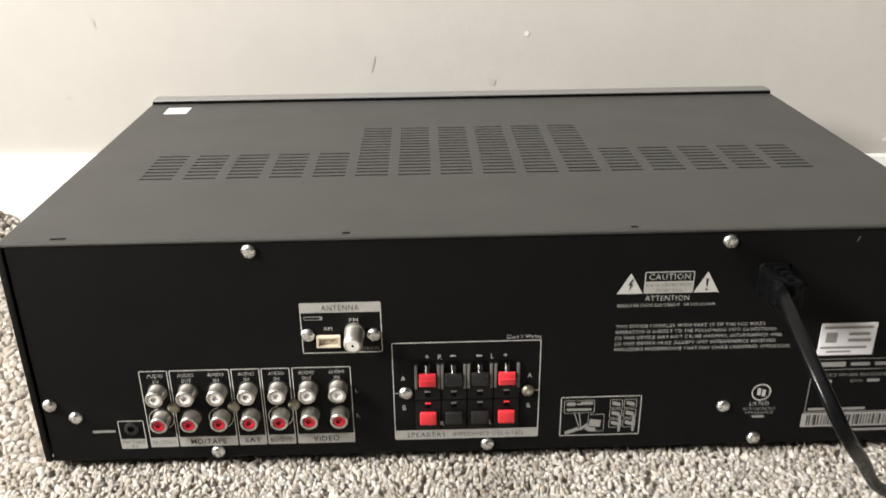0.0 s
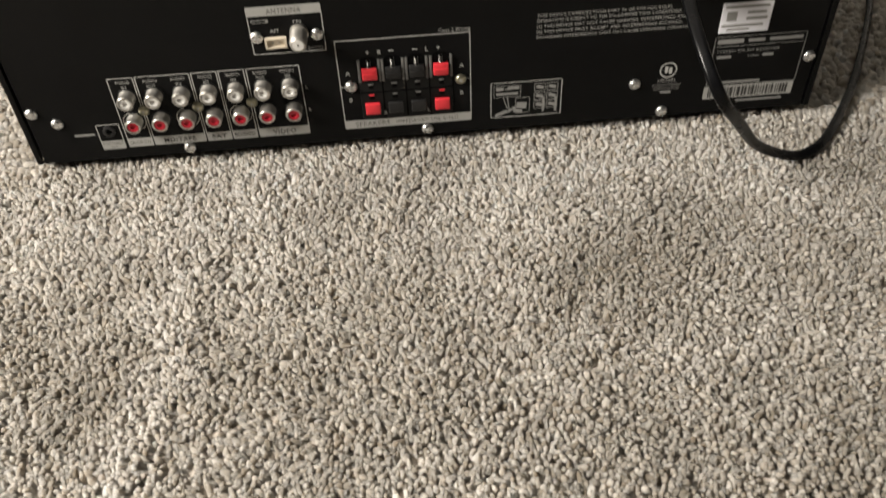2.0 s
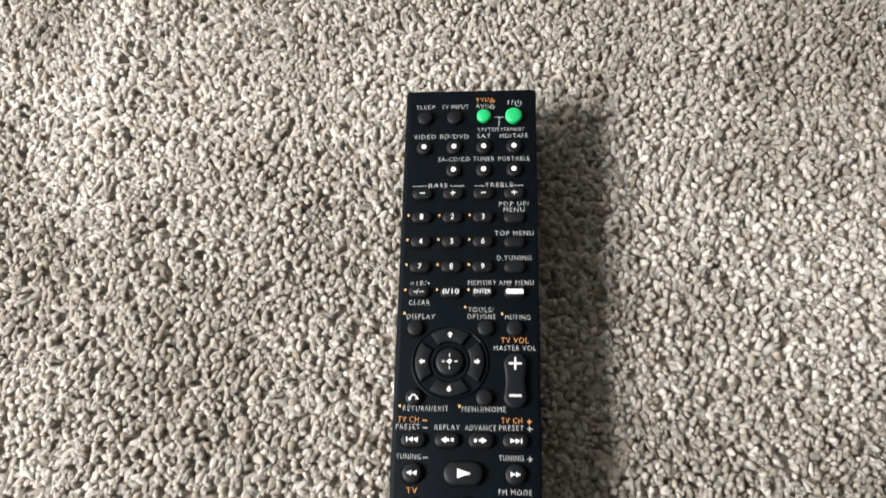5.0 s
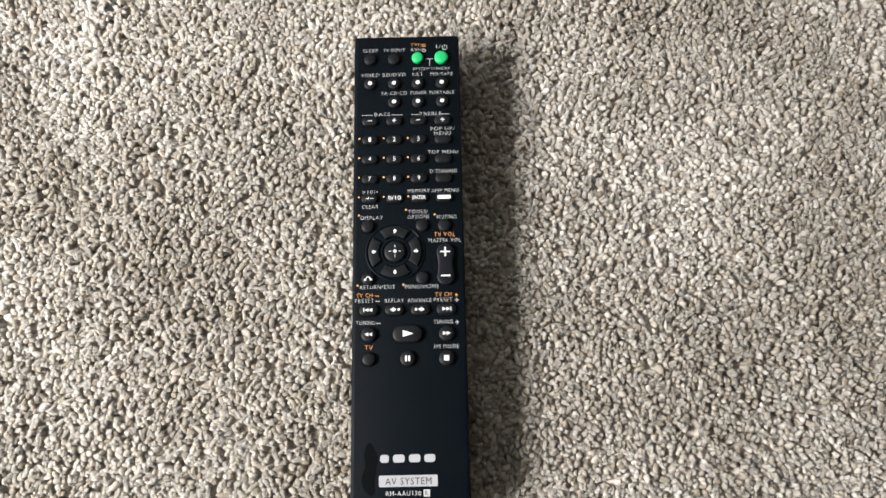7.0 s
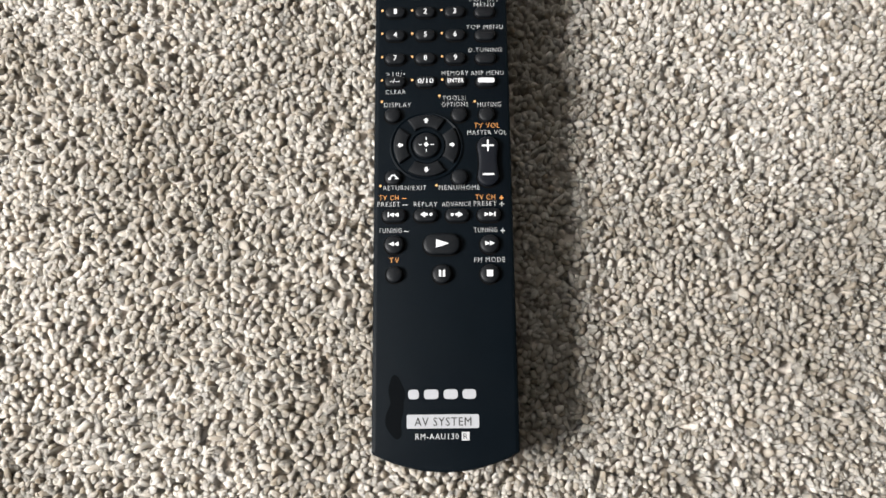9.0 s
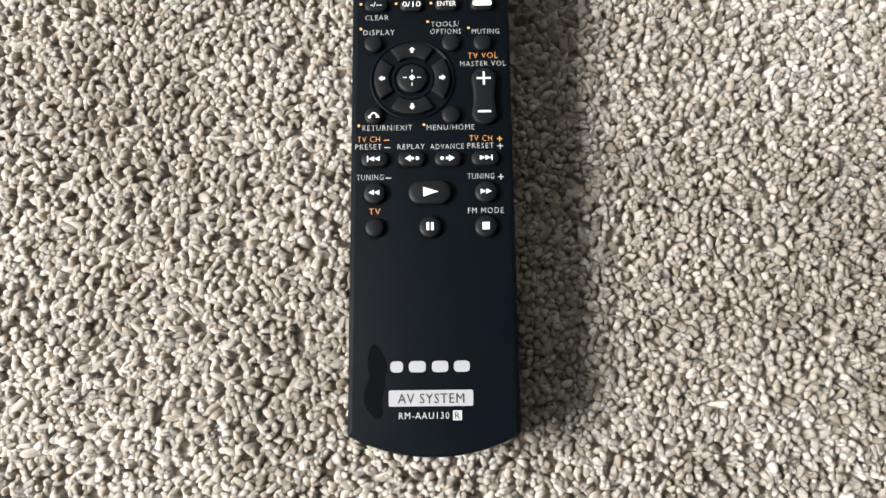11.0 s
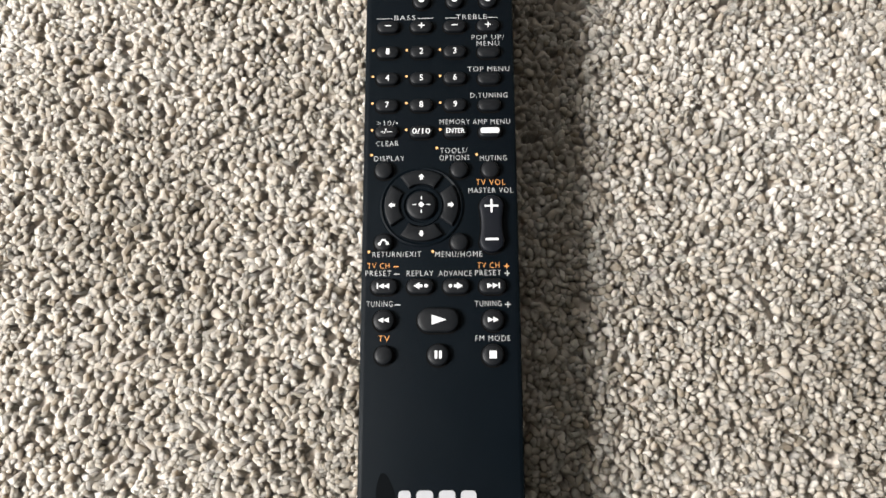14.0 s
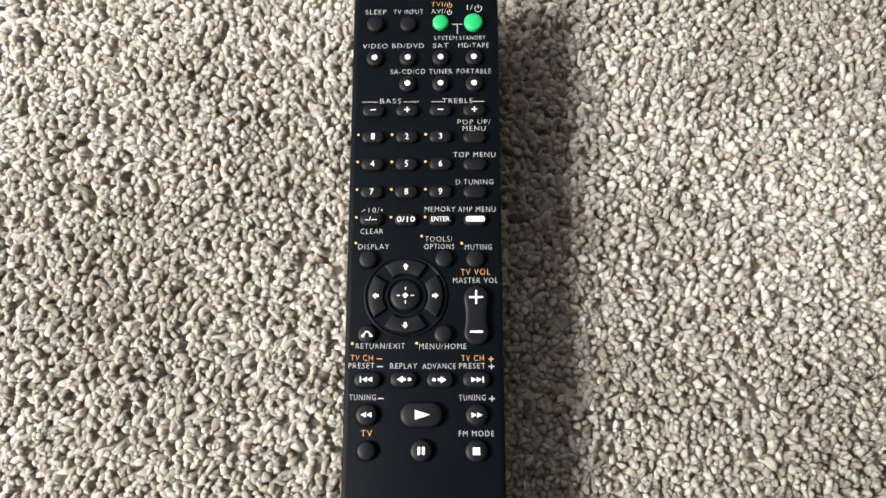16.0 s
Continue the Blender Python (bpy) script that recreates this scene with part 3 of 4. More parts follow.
am = part("antenna_socket", am_socket(), CREAM, receiver, "cream plastic AM socket", at=on_panel(141.1, 69.2, 0))
for x in (-1.6, 1.6):
    part("pin", bevelled_box(x - 0.3, x + 0.3, -0.3, 0.3, 0.5, 2, 0.1, 1), NICKEL, am)
fm = part("coaxial_socket", stack([(ring_outline(4.7, 24), 0), (ring_outline(4.7, 24), 2)]), NICKEL, receiver, "nickel threaded coaxial socket", at=on_panel(153.2, 73.3, 0))
threads = []
for k in range(10):
    threads += [(ring_outline(4.1, 24), 2 + k * 1.0), (ring_outline(4.3, 24), 2.5 + k * 1.0)]
part("thread", stack(threads + [(ring_outline(4.0, 24), 12.4), (ring_outline(3.2, 24), 13)]), NICKEL, fm)
part("insulator", stack([(ring_outline(2.9, 20), 12.9), (ring_outline(2.8, 20), 13.1)]), WHITE_PLASTIC, fm)
part("hole", plate(ring_outline(0.6, 10)), DARK, fm, at=mm(0, 0, 13.15), smooth=None)

# speaker terminals
outlined(169.6, 239, 12.7, 66.8)
strip(169.7, 238.9, 12.7, 18.0)
label("SPEAKERS", 184.8, 15.4, 2.9, 18.5, INK)
label("IMPEDANCE USE 6-16Ω", 214.7, 15.3, 2.3, 33.8, INK)
label("Class 2 Wiring", 230.9, 68.8, 2.0, 16)
for body, x, z in (("+", 185.9, 59.2), ("R", 191.9, 59), ("-", 198, 59.3), ("-", 210.2, 59.1), ("L", 216.3, 58.8), ("+", 222.4, 59.2), ("A", 174.5, 47.6), ("B", 174.6, 31.3), ("A", 234.1, 47.7), ("B", 233.9, 31)):
    if body == "-":
        bar(x, z, 2.6, 0.55, PRINT)
    else:
        label(body, x, z, 2.7 if body != "+" else 3.4)
for x in (171.6, 237.2):
    bar(x, 39.4, 3.0, 0.4, PRINT)
terminals = part("speaker_terminal_block", bevelled_box(180, 229, FACE - 0.7, FACE, 18.4, 55.5, 0.3), BLOCK_MID, receiver, "black push terminal block with red and black tabs")
TAB = bevelled_box(-4.0, 4.0, -3.4, 3.4, 0, 1.9, 0.5, 3)
TAB_RED = mesh_of("tab", TAB, RED_TAB, 40)
TAB_BLACK = mesh_of("tab", bevelled_box(-4.0, 4.0, -3.4, 3.4, 0, 1.7, 0.5, 3), BLOCK, 40)
bm = bmesh.new()
box(bm, -1.3, 1.3, -1.5, 1.3, 0, 0.15)
HOLE = mesh_of("wire_hole", bm, DARK)
for i, x in enumerate((185.9, 198.2, 210.6, 223.3)):
    red = i in (0, 3)
    for dx in (-5.3, 5.3):
        part("rib", bevelled_box(x + dx - 0.7, x + dx + 0.7, FACE - 1.5, FACE - 0.6, 42, 55, 0.25), BLOCK_EDGE, terminals, "grey plastic rib")
    part("recess", plate(round_rect(8.6, 8.4, 2.6, 4)), DARK, terminals, at=on_panel(x, 52.6, 0.75), smooth=None)
    coil = bmesh.new()
    turns = [[coil.verts.new(((1.0 * math.cos(a) + r * math.cos(b) * math.cos(a)) / 1000, (-2.2 + 4.4 * a / (2 * math.pi * 5) + r * math.sin(b)) / 1000, (1.0 * math.sin(a) + r * math.cos(b) * math.sin(a)) / 1000))
              for b in (0, 1.57, 3.14, 4.71)] for r in (0.13,) for a in [0.45 * k for k in range(70)]]
    for p, q in zip(turns, turns[1:]):
        for k in range(4):
            coil.faces.new((p[k], p[(k + 1) % 4], q[(k + 1) % 4], q[k]))
    part("spring", coil, SPRING, terminals, "thin steel spring", at=on_panel(x, 53.0, 1.2))
    part("tab", TAB_RED if red else TAB_BLACK, None, terminals, ("red" if red else "black") + " spring tab", at=on_panel(x, 47.2, 0.7))
    part("tab_ridge", bevelled_box(x - 3.9, x + 3.9, FACE - 3.1, FACE - 2.4, 46.6, 47.6, 0.3), RED_TAB if red else BLOCK, terminals)
    part("tab", TAB_RED if red else TAB_BLACK, None, terminals, ("red" if red else "black") + " spring tab", at=on_panel(x, 25.7, 0.7))
    for z in (39.0, 32.5):
        part("wire_hole", HOLE, None, terminals, at=on_panel(x, z, 0.7))
        part("hole_lip", bevelled_box(x - 1.4, x + 1.4, FACE - 1.4, FACE - 0.7, z + 1.0, z + 1.7, 0.15, 1), RED_TAB if red and z < 35 else BLOCK_EDGE, terminals)
for x in (192.1, 204.4, 216.9):
    part("divider", bevelled_box(x - 0.35, x + 0.35, FACE - 0.95, FACE - 0.6, 18.6, 42, 0.05, 1), DARK, terminals)
for body, x in (("R", 192.6), ("L", 216.0)):
    words(body, 2.5, 1.7, PRINT, terminals, on_panel(x, 22.4, 1.1))
part("divider", bevelled_box(180.2, 228.8, FACE - 0.85, FACE - 0.6, 35.1, 35.7, 0.05, 1), DARK, terminals)

# wiring picture
outlined(249.5, 288.4, 12.4, 34.8)
outlined(251.2, 266, 25.4, 32.8, 0.3, PRINT_DIM)
for x, z, w, h in ((254.5, 30.8, 4.2, 2.0), (262, 31.2, 6.2, 1.8), (258.6, 30.6, 3.0, 0.8), (258.5, 27.6, 12, 1.4)):
    bar(x, z, w, h, PRINT_DIM)
for x, z, w, h, a in ((257.6, 21.5, 0.5, 8, 18), (259.2, 21.5, 0.5, 8, 8), (255.3, 15.2, 7, 2.0, 22), (264.5, 16.2, 5, 2.2, -12), (266.5, 19.6, 5.5, 4, -8), (261, 17.4, 5, 1.4, 35)):
    part("printed_sketch", plate(round_rect(w, h, 0.2, 1)), PRINT_DIM, receiver, at=on_panel(x, z, 0.2) @ pose(0, 0, 0, 0, 0, a), smooth=None)
outlined(263, 271, 14.6, 24.6, 0.3, PRINT_DIM)
for i in range(2):
    for k in range(3):
        outlined(273.2 + 6.8 * i, 279.4 + 6.8 * i, 27.8 - 5.6 * k, 32.8 - 5.6 * k, 0.35, PRINT_DIM)
        part("printed_sketch", plate(round_rect(4.2, 2.0, 0.7, 3)), PRINT_DIM, receiver, at=on_panel(276.3 + 6.8 * i, 30.4 - 5.6 * k, 0.2) @ pose(0, 0, 0, 0, 0, -15), smooth=None)
    bar(278.4 + 6.8 * i, 19.0, 1.2, 9.5, PRINT_DIM)

# warning print
for cx, x0, x1 in ((278.1, 272.2, 284.0), (312.8, 307.0, 318.6)):
    part("warning_triangle", plate([(x0 - cx, -5.2), (x1 - cx, -5.2), (0, 5.2)]), PRINT, receiver, "white warning triangle", at=on_panel(cx, 94.6, 0.14), smooth=None)
part("warning_mark", plate([(0.9, 2.6), (-1.1, -0.6), (0.1, -0.4), (-0.5, -3.8), (1.3, 0.3), (0.2, 0.1), (1.7, 2.3)]), INK, receiver, at=on_panel(278, 94.3, 0.24), smooth=None)
part("warning_mark", plate([(-0.65, 2.6), (-0.3, -1.4), (0.3, -1.4), (0.65, 2.6)]), INK, receiver, at=on_panel(312.8, 93.9, 0.24), smooth=None)
part("warning_mark", plate(ring_outline(0.55, 12)), INK, receiver, at=on_panel(312.8, 90.9, 0.24), smooth=None)
outlined(284.4, 306.8, 89.4, 100.2, 0.4)
strip(284.6, 306.6, 89.5, 95.4, STRIP)
label("CAUTION", 295.6, 97.8, 2.9, 18.5)
label("RISK OF ELECTRIC SHOCK", 295.6, 93.6, 1.5, 20.6, INK)
label("DO NOT OPEN", 295.6, 91.0, 1.5, 11.5, INK)
label("ATTENTION", 295.4, 87.0, 2.7, 20)
label("RISQUE DE CHOC ELECTRIQUE   NE PAS OUVRIR", 295.3, 83.5, 1.6, 44.6)
for body, x1, z in (("THIS DEVICE COMPLIES WITH PART 15 OF THE FCC RULES.", 342.8, 72.7), ("OPERATION IS SUBJECT TO THE FOLLOWING TWO CONDITIONS:", 348, 69.8),
                    ("(1) THIS DEVICE MAY NOT CAUSE HARMFUL INTERFERENCE AND", 351, 66.7), ("(2) THIS DEVICE MUST ACCEPT ANY INTERFERENCE RECEIVED,", 349, 63.6), ("INCLUDING INTERFERENCE THAT MAY CAUSE UNDESIRED OPERATION.", 355.8, 60.5)):
    label(body, (273.1 + x1) / 2, z, 1.75, x1 - 273.1, PRINT)
part("approval_ring", frame_line(9.6, 9.6, 0.7, 4.7), PRINT, receiver, at=on_panel(345.8, 34.8), smooth=None)
bar(344.7, 35.2, 1.7, 4.0, PRINT)
bar(347.0, 34.4, 1.7, 4.0, PRINT)
label("LISTED", 345.6, 28.5, 2.0, 9.4)
label("AUDIO/VIDEO", 346, 25.6, 1.7, 16, PRINT_DIM)
label("APPARATUS", 346, 23.3, 1.7, 14, PRINT_DIM)
bar(346, 21.0, 6, 1.4)

# white sticker and rating plate; unreadable lines are bars
part("serial_sticker", bevelled_box(369, 395.4, FACE - 0.35, FACE, 54.6, 71.8, 0.1, 1), STICKER, receiver, "white printed serial sticker")
for x, z, w, h in ((382, 69.5, 23, 1.4), (387.5, 66, 10, 1.5), (388, 62.6, 11, 1.7), (381, 58.8, 22, 1.3), (379, 56.6, 12, 1.1), (374.6, 64.2, 5.4, 5.4)):
    part("illegible_print", plate(round_rect(w, h, 0.2, 1)), PRINT_DIM, receiver, at=on_panel(x, z, 0.42), smooth=None)
outlined(368.4, 418, 22.4, 52.5, 0.4, PRINT_DIM)
outlined(368.4, 418, 46.4, 52.5, 0.3, PRINT_DIM)
for x, z, w, h in ((377, 49.5, 14, 2.6), (391, 49.5, 9, 1.8), (407, 49.5, 18, 1.9)):
    part("illegible_print", plate(round_rect(w, h, 0.2, 1)), PRINT_DIM, receiver, at=on_panel(x, z, 0.24), smooth=None)
label("STEREO FM-AM RECEIVER", 387.6, 43.6, 1.9, 34, PRINT_DIM)
bar(375, 40.2, 8, 1.6)
label("60Hz", 391, 40.2, 1.7, 6, PRINT_DIM)
bar(399, 40.2, 6, 1.6)
bar(384, 24.3, 28, 1.4)
strip(367.6, 417.7, 14.0, 22.0, STRIP)
rng = random.Random(7)
x = 370.5
while x < 414.5:
    w = rng.choice((0.45, 0.7, 1.1))
    part("barcode_bar", plate(round_rect(w, 6.0, 0.02, 1)), INK, receiver, at=on_panel(x, 18.0, 0.24), smooth=None)
    x += w + rng.choice((0.5, 0.7, 1.0))
bar(400, 11.8, 26, 1.3)
part("scratch", plate([(0, 0), (0.5, 0.1), (1.4, 2.4), (1.1, 2.4)]), PRINT_DIM, receiver, at=on_panel(377.4, 113), smooth=None)

# ---- power cord ----
cord = thing("power_cord", pose(0, 0, 0), "black flat power cord plugged into the receiver", "cord")
part("inlet_collar", bevelled_box(335.6, 350.2, FACE - 0.5, FACE - 0.2, 88, 103.4, 2.0, 3), PANEL, cord)
plug = part("plug", stack([(round_rect(14.4, 14.6, 3.6, 5), 0), (round_rect(14.6, 14.8, 3.6, 5), 4), (round_rect(14.6, 14.8, 3.6, 5), 13.5), (round_rect(13.6, 13.8, 3.4, 5), 16.6), (round_rect(11.4, 11.6, 3.0, 5), 18.2)]), RUBBER, cord, "moulded black plug", at=on_panel(342.6, 95.8, 0.7), smooth=50)
part("cord_recess", plate(round_rect(8.6, 6.4, 2.0, 4)), DARK, plug, at=mm(-2.4, 2.6, 18.3), smooth=None)
for k, (y, w) in enumerate(((6.2, 6.4), (11.2, 4.6), (15.4, 3.4))):
    part("grip_rib", bevelled_box(-w / 2, w / 2, 6.6, 9.2, y - 1.3, y + 1.3, 0.7, 2), RUBBER, plug)
for k in range(4):
    part("grip_rib", bevelled_box(-8.0, -7.0, -4.8 + 2.6 * k, -3.4 + 2.6 * k, 6.0, 15.5, 0.4, 2), RUBBER, plug)
part("strain_relief", stack([(round_rect(7.0, 6.0, 2.2, 4), 0), (round_rect(5.9, 4.4, 2.0, 4), 13)]), RUBBER, plug, at=mm(-4.8, 4.2, 14.5, 4, -10, 0), smooth=50)


def flat_cord(points, wide, thick, twist):
    """A flat two-core cord with a groove along it, swept along a smooth curve."""
    pts = [Vector(p) for p in points]
    ext = [2 * pts[0] - pts[1]] + pts + [2 * pts[-1] - pts[-2]]
    line = []
    for i in range(1, len(ext) - 2):
        a, b, c, d = ext[i - 1 : i + 3]
        for k in range(10):
            u = k / 10
            line.append(0.5 * (2 * b + (c - a) * u + (2 * a - 5 * b + 4 * c - d) * u * u + (3 * b - a - 3 * c + d) * u ** 3))
    line.append(pts[-1])
    section = []
    for side in (1, -1):
        for k in range(9):
            a = radians(-100 + 200 * k / 8) + (0 if side > 0 else math.pi)
            section.append((side * (wide / 2 - thick / 2) + thick / 2 * math.cos(a), thick / 2 * math.sin(a)))
    bm = bmesh.new()
    rings = []
    for i, p in enumerate(line):
        along = (line[min(i + 1, len(line) - 1)] - line[max(i - 1, 0)]).normalized()
        u = i / (len(line) - 1)
        across = along.cross(Vector(twist(u))).normalized()
        up = across.cross(along)
        rings.append([bm.verts.new(p + across * (a / 1000) + up * (b / 1000)) for a, b in section])
    for a, b in zip(rings, rings[1:]):
        for k in range(len(section)):
            j = (k + 1) % len(section)
            bm.faces.new((a[k], a[j], b[j], b[k]))
    bm.faces.new(rings[0])
    bm.faces.new(rings[-1])
    return bm


CORD = [(0.3378, -0.0195, 0.1), (0.3345, -0.033, 0.1015), (0.3318, -0.055, 0.0984), (0.333, -0.077, 0.0885), (0.3395, -0.087, 0.074), (0.3555, -0.076, 0.052), (0.379, -0.055, 0.021), (0.4058, -0.0437, 0.0035),
        (0.4225, -0.0362, 0.003), (0.4416, -0.0147, 0.003), (0.4661, 0.02, 0.003), (0.488, 0.0565, 0.003), (0.5109, 0.0977, 0.003), (0.535, 0.145, 0.003), (0.575, 0.19, 0.003)]
part("cable", flat_cord(CORD, 5.6, 3.2, lambda u: Vector((-0.4, -0.7, 0.55)).lerp(Vector((0.75, -0.2, 0.6)), min(1, max(0, (u - 0.35) / 0.3)))), RUBBER, cord, "flat two-core black cable", smooth=60)

# ---- the remote control; millimetres along (v) and across (u) its face ----
remote = thing("remote_control", pose(0.2085, -0.4516, 0.0206, 0.98, 0, -6.55), "long black remote control with grey lettering, lying on the carpet", "remote control")


def remote_line(inset, low=0.0):
    w0, w1, top = 23.7 - inset, 23.7 - inset, 205.2 - inset
    out = [(0.4 + w1 - 1.0, top), (0.4 - w1 + 1.0, top), (0.4 - w1 + 0.3, top - 0.3), (0.4 - w1, top - 1.0)]
    out += [(0.4 - w0, 0.0 + low), (0.4 - w0 + 0.4, -0.5 + inset + low)]
    for k in range(1, 16):
        a = -1 + 2 * k / 16
        out.append((0.4 + a * w0, -0.5 - 5.9 * (1 - a * a) + inset * 0.8 + low))
    out += [(0.4 + w0 - 0.4, -0.5 + inset + low), (0.4 + w0, 0.0 + low), (0.4 + w1, top - 1.0), (0.4 + w1 - 0.3, top - 0.3)]
    return out


part("body", stack([(remote_line(2.5, 3), -26), (remote_line(1.4, 1), -20), (remote_line(0.6), -9), (remote_line(0), -1.2), (remote_line(0.35), -0.35), (remote_line(1.1), 0)]), REMOTE, remote, "satin black plastic body", smooth=30)
part("seam", stack([(remote_line(0.35), -9.4), (remote_line(0.35), -9.0), (remote_line(0.35), -8.6)]), DARK, remote)


def on_remote(u, v, lift=0.1):
    return mm(u, v, lift)


def legend(body, u, v, h, w, mat=LEGEND, weight=-0.013):
    words(body, h, w, mat, remote, on_remote(u, v + 0.35), weight, spacing=1.18)


def mark(line, parent, lift, u=0.0, v=0.0, mat=KEY_WHITE, turn=0.0):
    part("symbol", plate(line), mat, parent, at=mm(u, v, lift) @ pose(0, 0, 0, 0, 0, turn), smooth=None)


ROUND = mesh_of("button", button(ring_outline(2.75, 28), 1.5), KEY, 40)
ROUND_BIG = mesh_of("button", button(ring_outline(3.2, 30), 1.5), KEY, 40)
PILL = mesh_of("button", button(round_rect(7.2, 4.1, 2.0, 6), 1.4), KEY, 40)
PILL_WIDE = mesh_of("button", button(round_rect(8.0, 4.6, 2.2, 6), 1.4), KEY, 40)
PLAY = mesh_of("button", button(round_rect(12.4, 7.2, 3.5, 8), 1.7), KEY, 40)
SMALL_GREEN = mesh_of("button", button(ring_outline(2.6, 28), 1.6), GREEN, 40)
BIG_GREEN = mesh_of("button", button(ring_outline(3.05, 30), 1.7), GREEN, 40)
GAP = {}


def key(me, u, v, label_text="", name="button"):
    """A key standing out of a slightly wider dark opening."""
    if me.name not in GAP:
        xs = [x.co for x in me.vertices]
        w, h = max(c.x for c in xs) * 2000 + 0.9, max(c.y for c in xs) * 2000 + 0.9
        GAP[me.name] = mesh_of("key_opening", plate(round_rect(w, h, min(w, h) / 2 - 0.05, 7)), DARK)
    part("key_opening", GAP[me.name], None, remote, at=on_remote(u, v - 0.1, 0.05))
    return part(name, me, None, remote, label_text, at=on_remote(u, v, 0))


COLS = (-16.0, -5.3, 5.3, 16.0)
TOP = 1.95
for u, body, w in ((COLS[0], "SLEEP", 6.8), (COLS[1], "TV INPUT", 9.8)):
    legend(body, u, 197.7, 1.75, w)
    key(ROUND, u, 193.2)
key(SMALL_GREEN, COLS[2], 193.7, "green power key")
key(BIG_GREEN, COLS[3], 193.6, "green power key")


def power_sign(u, v, r, mat):
    bm = bmesh.new()
    n = 16
    pts = [(radians(90 + 38 + (360 - 76) * k / n)) for k in range(n + 1)]
    outer = [bm.verts.new((r * math.cos(a) / 1000, r * math.sin(a) / 1000, 0)) for a in pts]
    inner = [bm.verts.new(((r - 0.24) * math.cos(a) / 1000, (r - 0.24) * math.sin(a) / 1000, 0)) for a in pts]
    for k in range(n):
        bm.faces.new((outer[k], outer[k + 1], inner[k + 1], inner[k]))
    plate([(-0.12, 0.1), (0.12, 0.1), (0.12, r + 0.25), (-0.12, r + 0.25)], bm)
    part("printed_symbol", bm, mat, remote, at=on_remote(u, v), smooth=None)


legend("TVI/", 4.6, 200.4, 1.8, 4.8, ORANGE)
power_sign(8.2, 200.3, 0.85, ORANGE)
legend("AVI/", 4.6, 197.8, 1.7, 4.8)
power_sign(8.2, 197.7, 0.85, LEGEND)
legend("I/", 14.9, 199.2, 2.0, 2.0)
power_sign(17.6, 199.0, 1.25, LEGEND)
for w, h, u, v in ((3.6, 0.22, 10.6, 193.4), (0.22, 3.6, 10.7, 191.7)):
    mark(round_rect(w, h, 0.05, 1), remote, 0.1, u, v, LEGEND)
legend("SYSTEM", 6.8, 188.2, 1.45, 7.4)
legend("STANDBY", 15.6, 188.2, 1.45, 8.4)
for row, names in ((185.5, ("VIDEO", "BD/DVD", "SAT", "MD/TAPE")), (176.4, ("", "SA-CD/CD", "TUNER", "PORTABLE"))):
    for u, body, w in zip(COLS, names, (8.1, 10.3, 4.9, 9.9) if row > 180 else (0, 11.2, 7.4, 11.0)):
        if body:
            legend(body, u, row, 1.75, w)
            k = key(ROUND, u, row - 4.45)
            mark(ring_outline(0.95, 20), k, TOP - 0.15)
for body, u, side in (("BASS", -10.7, -1), ("TREBLE", 10.7, 1)):
    legend(body, u, 166.2, 1.75, 6.7 if side < 0 else 9.8)
    for d in (-1, 1):
        mark(round_rect(5.0 if side < 0 else 3.8, 0.2, 0.05, 1), remote, 0.1, u + d * 6.6, 166.2, LEGEND)
for u, sign in zip(COLS, "-+-+"):
    k = key(PILL, u, 162.9)
    mark(round_rect(1.9, 0.36, 0.1, 1), k, TOP - 0.25)
    if sign == "+":
        mark(round_rect(0.36, 1.9, 0.1, 1), k, TOP - 0.24)


def on_key(body, k, h, w, lift=TOP - 0.25, weight=0.008):
    words(body, h, w, KEY_WHITE, k, mm(0, 0, lift), weight, "symbol")


for r, v in enumerate((154.0, 144.9, 135.8)):
    for c in range(3):
        on_key(str(3 * r + c + 1), key(PILL, COLS[c], v), 2.05, None if r + c else 1.1)
for v, lines in ((153.8, (("POP UP/", 158.9, 10.4), ("MENU", 156.7, 7.2))), (144.7, (("TOP MENU", 147.9, 13.2),)), (135.7, (("D.TUNING", 138.9, 11.6),))):
    key(PILL, COLS[3], v)
    for body, tv, w in lines:
        legend(body, COLS[3] - 0.1, tv, 1.75, w)
on_key("-/--", key(PILL, COLS[0], 127.0), 1.6, 3.4)
on_key("0/10", key(PILL, COLS[1], 126.9), 1.8, 5.6)
on_key("ENTER", key(PILL, COLS[2], 126.9), 1.6, 5.7)
amp = key(PILL, COLS[3], 126.8)
mark(round_rect(5.8, 1.75, 0.6, 4), amp, TOP - 0.2)
for body, u, v, w in ((">10/•", -15.9, 129.9, 6.6), ("MEMORY", 5.1, 130.1, 9.4), ("AMP MENU", 16.5, 130.0, 11.6), ("CLEAR", -15.9, 123.1, 7.0), ("DISPLAY", -15.2, 118.2, 9.4), ("TOOLS/", 4.7, 120.6, 8.4), ("OPTIONS", 4.9, 118.2, 9.2), ("MUTING", 16.9, 118.0, 8.2),
                       ("MASTER VOL", 15.9, 107.6, 13.6), ("RETURN/EXIT", -12.6, 87.7, 14.6), ("MENU/HOME", 6.0, 87.6, 14.0), ("PRESET", -18.1, 81.9, 7.7), ("REPLAY", -5.6, 81.8, 7.9), ("ADVANCE", 4.9, 81.7, 9.8), ("PRESET", 14.7, 81.8, 7.7),
                       ("TUNING", -17.6, 72.6, 7.8), ("TUNING", 14.6, 72.5, 7.8), ("FM MODE", 15.8, 62.2, 10.2)):
    legend(body, u, v, 1.75, w)
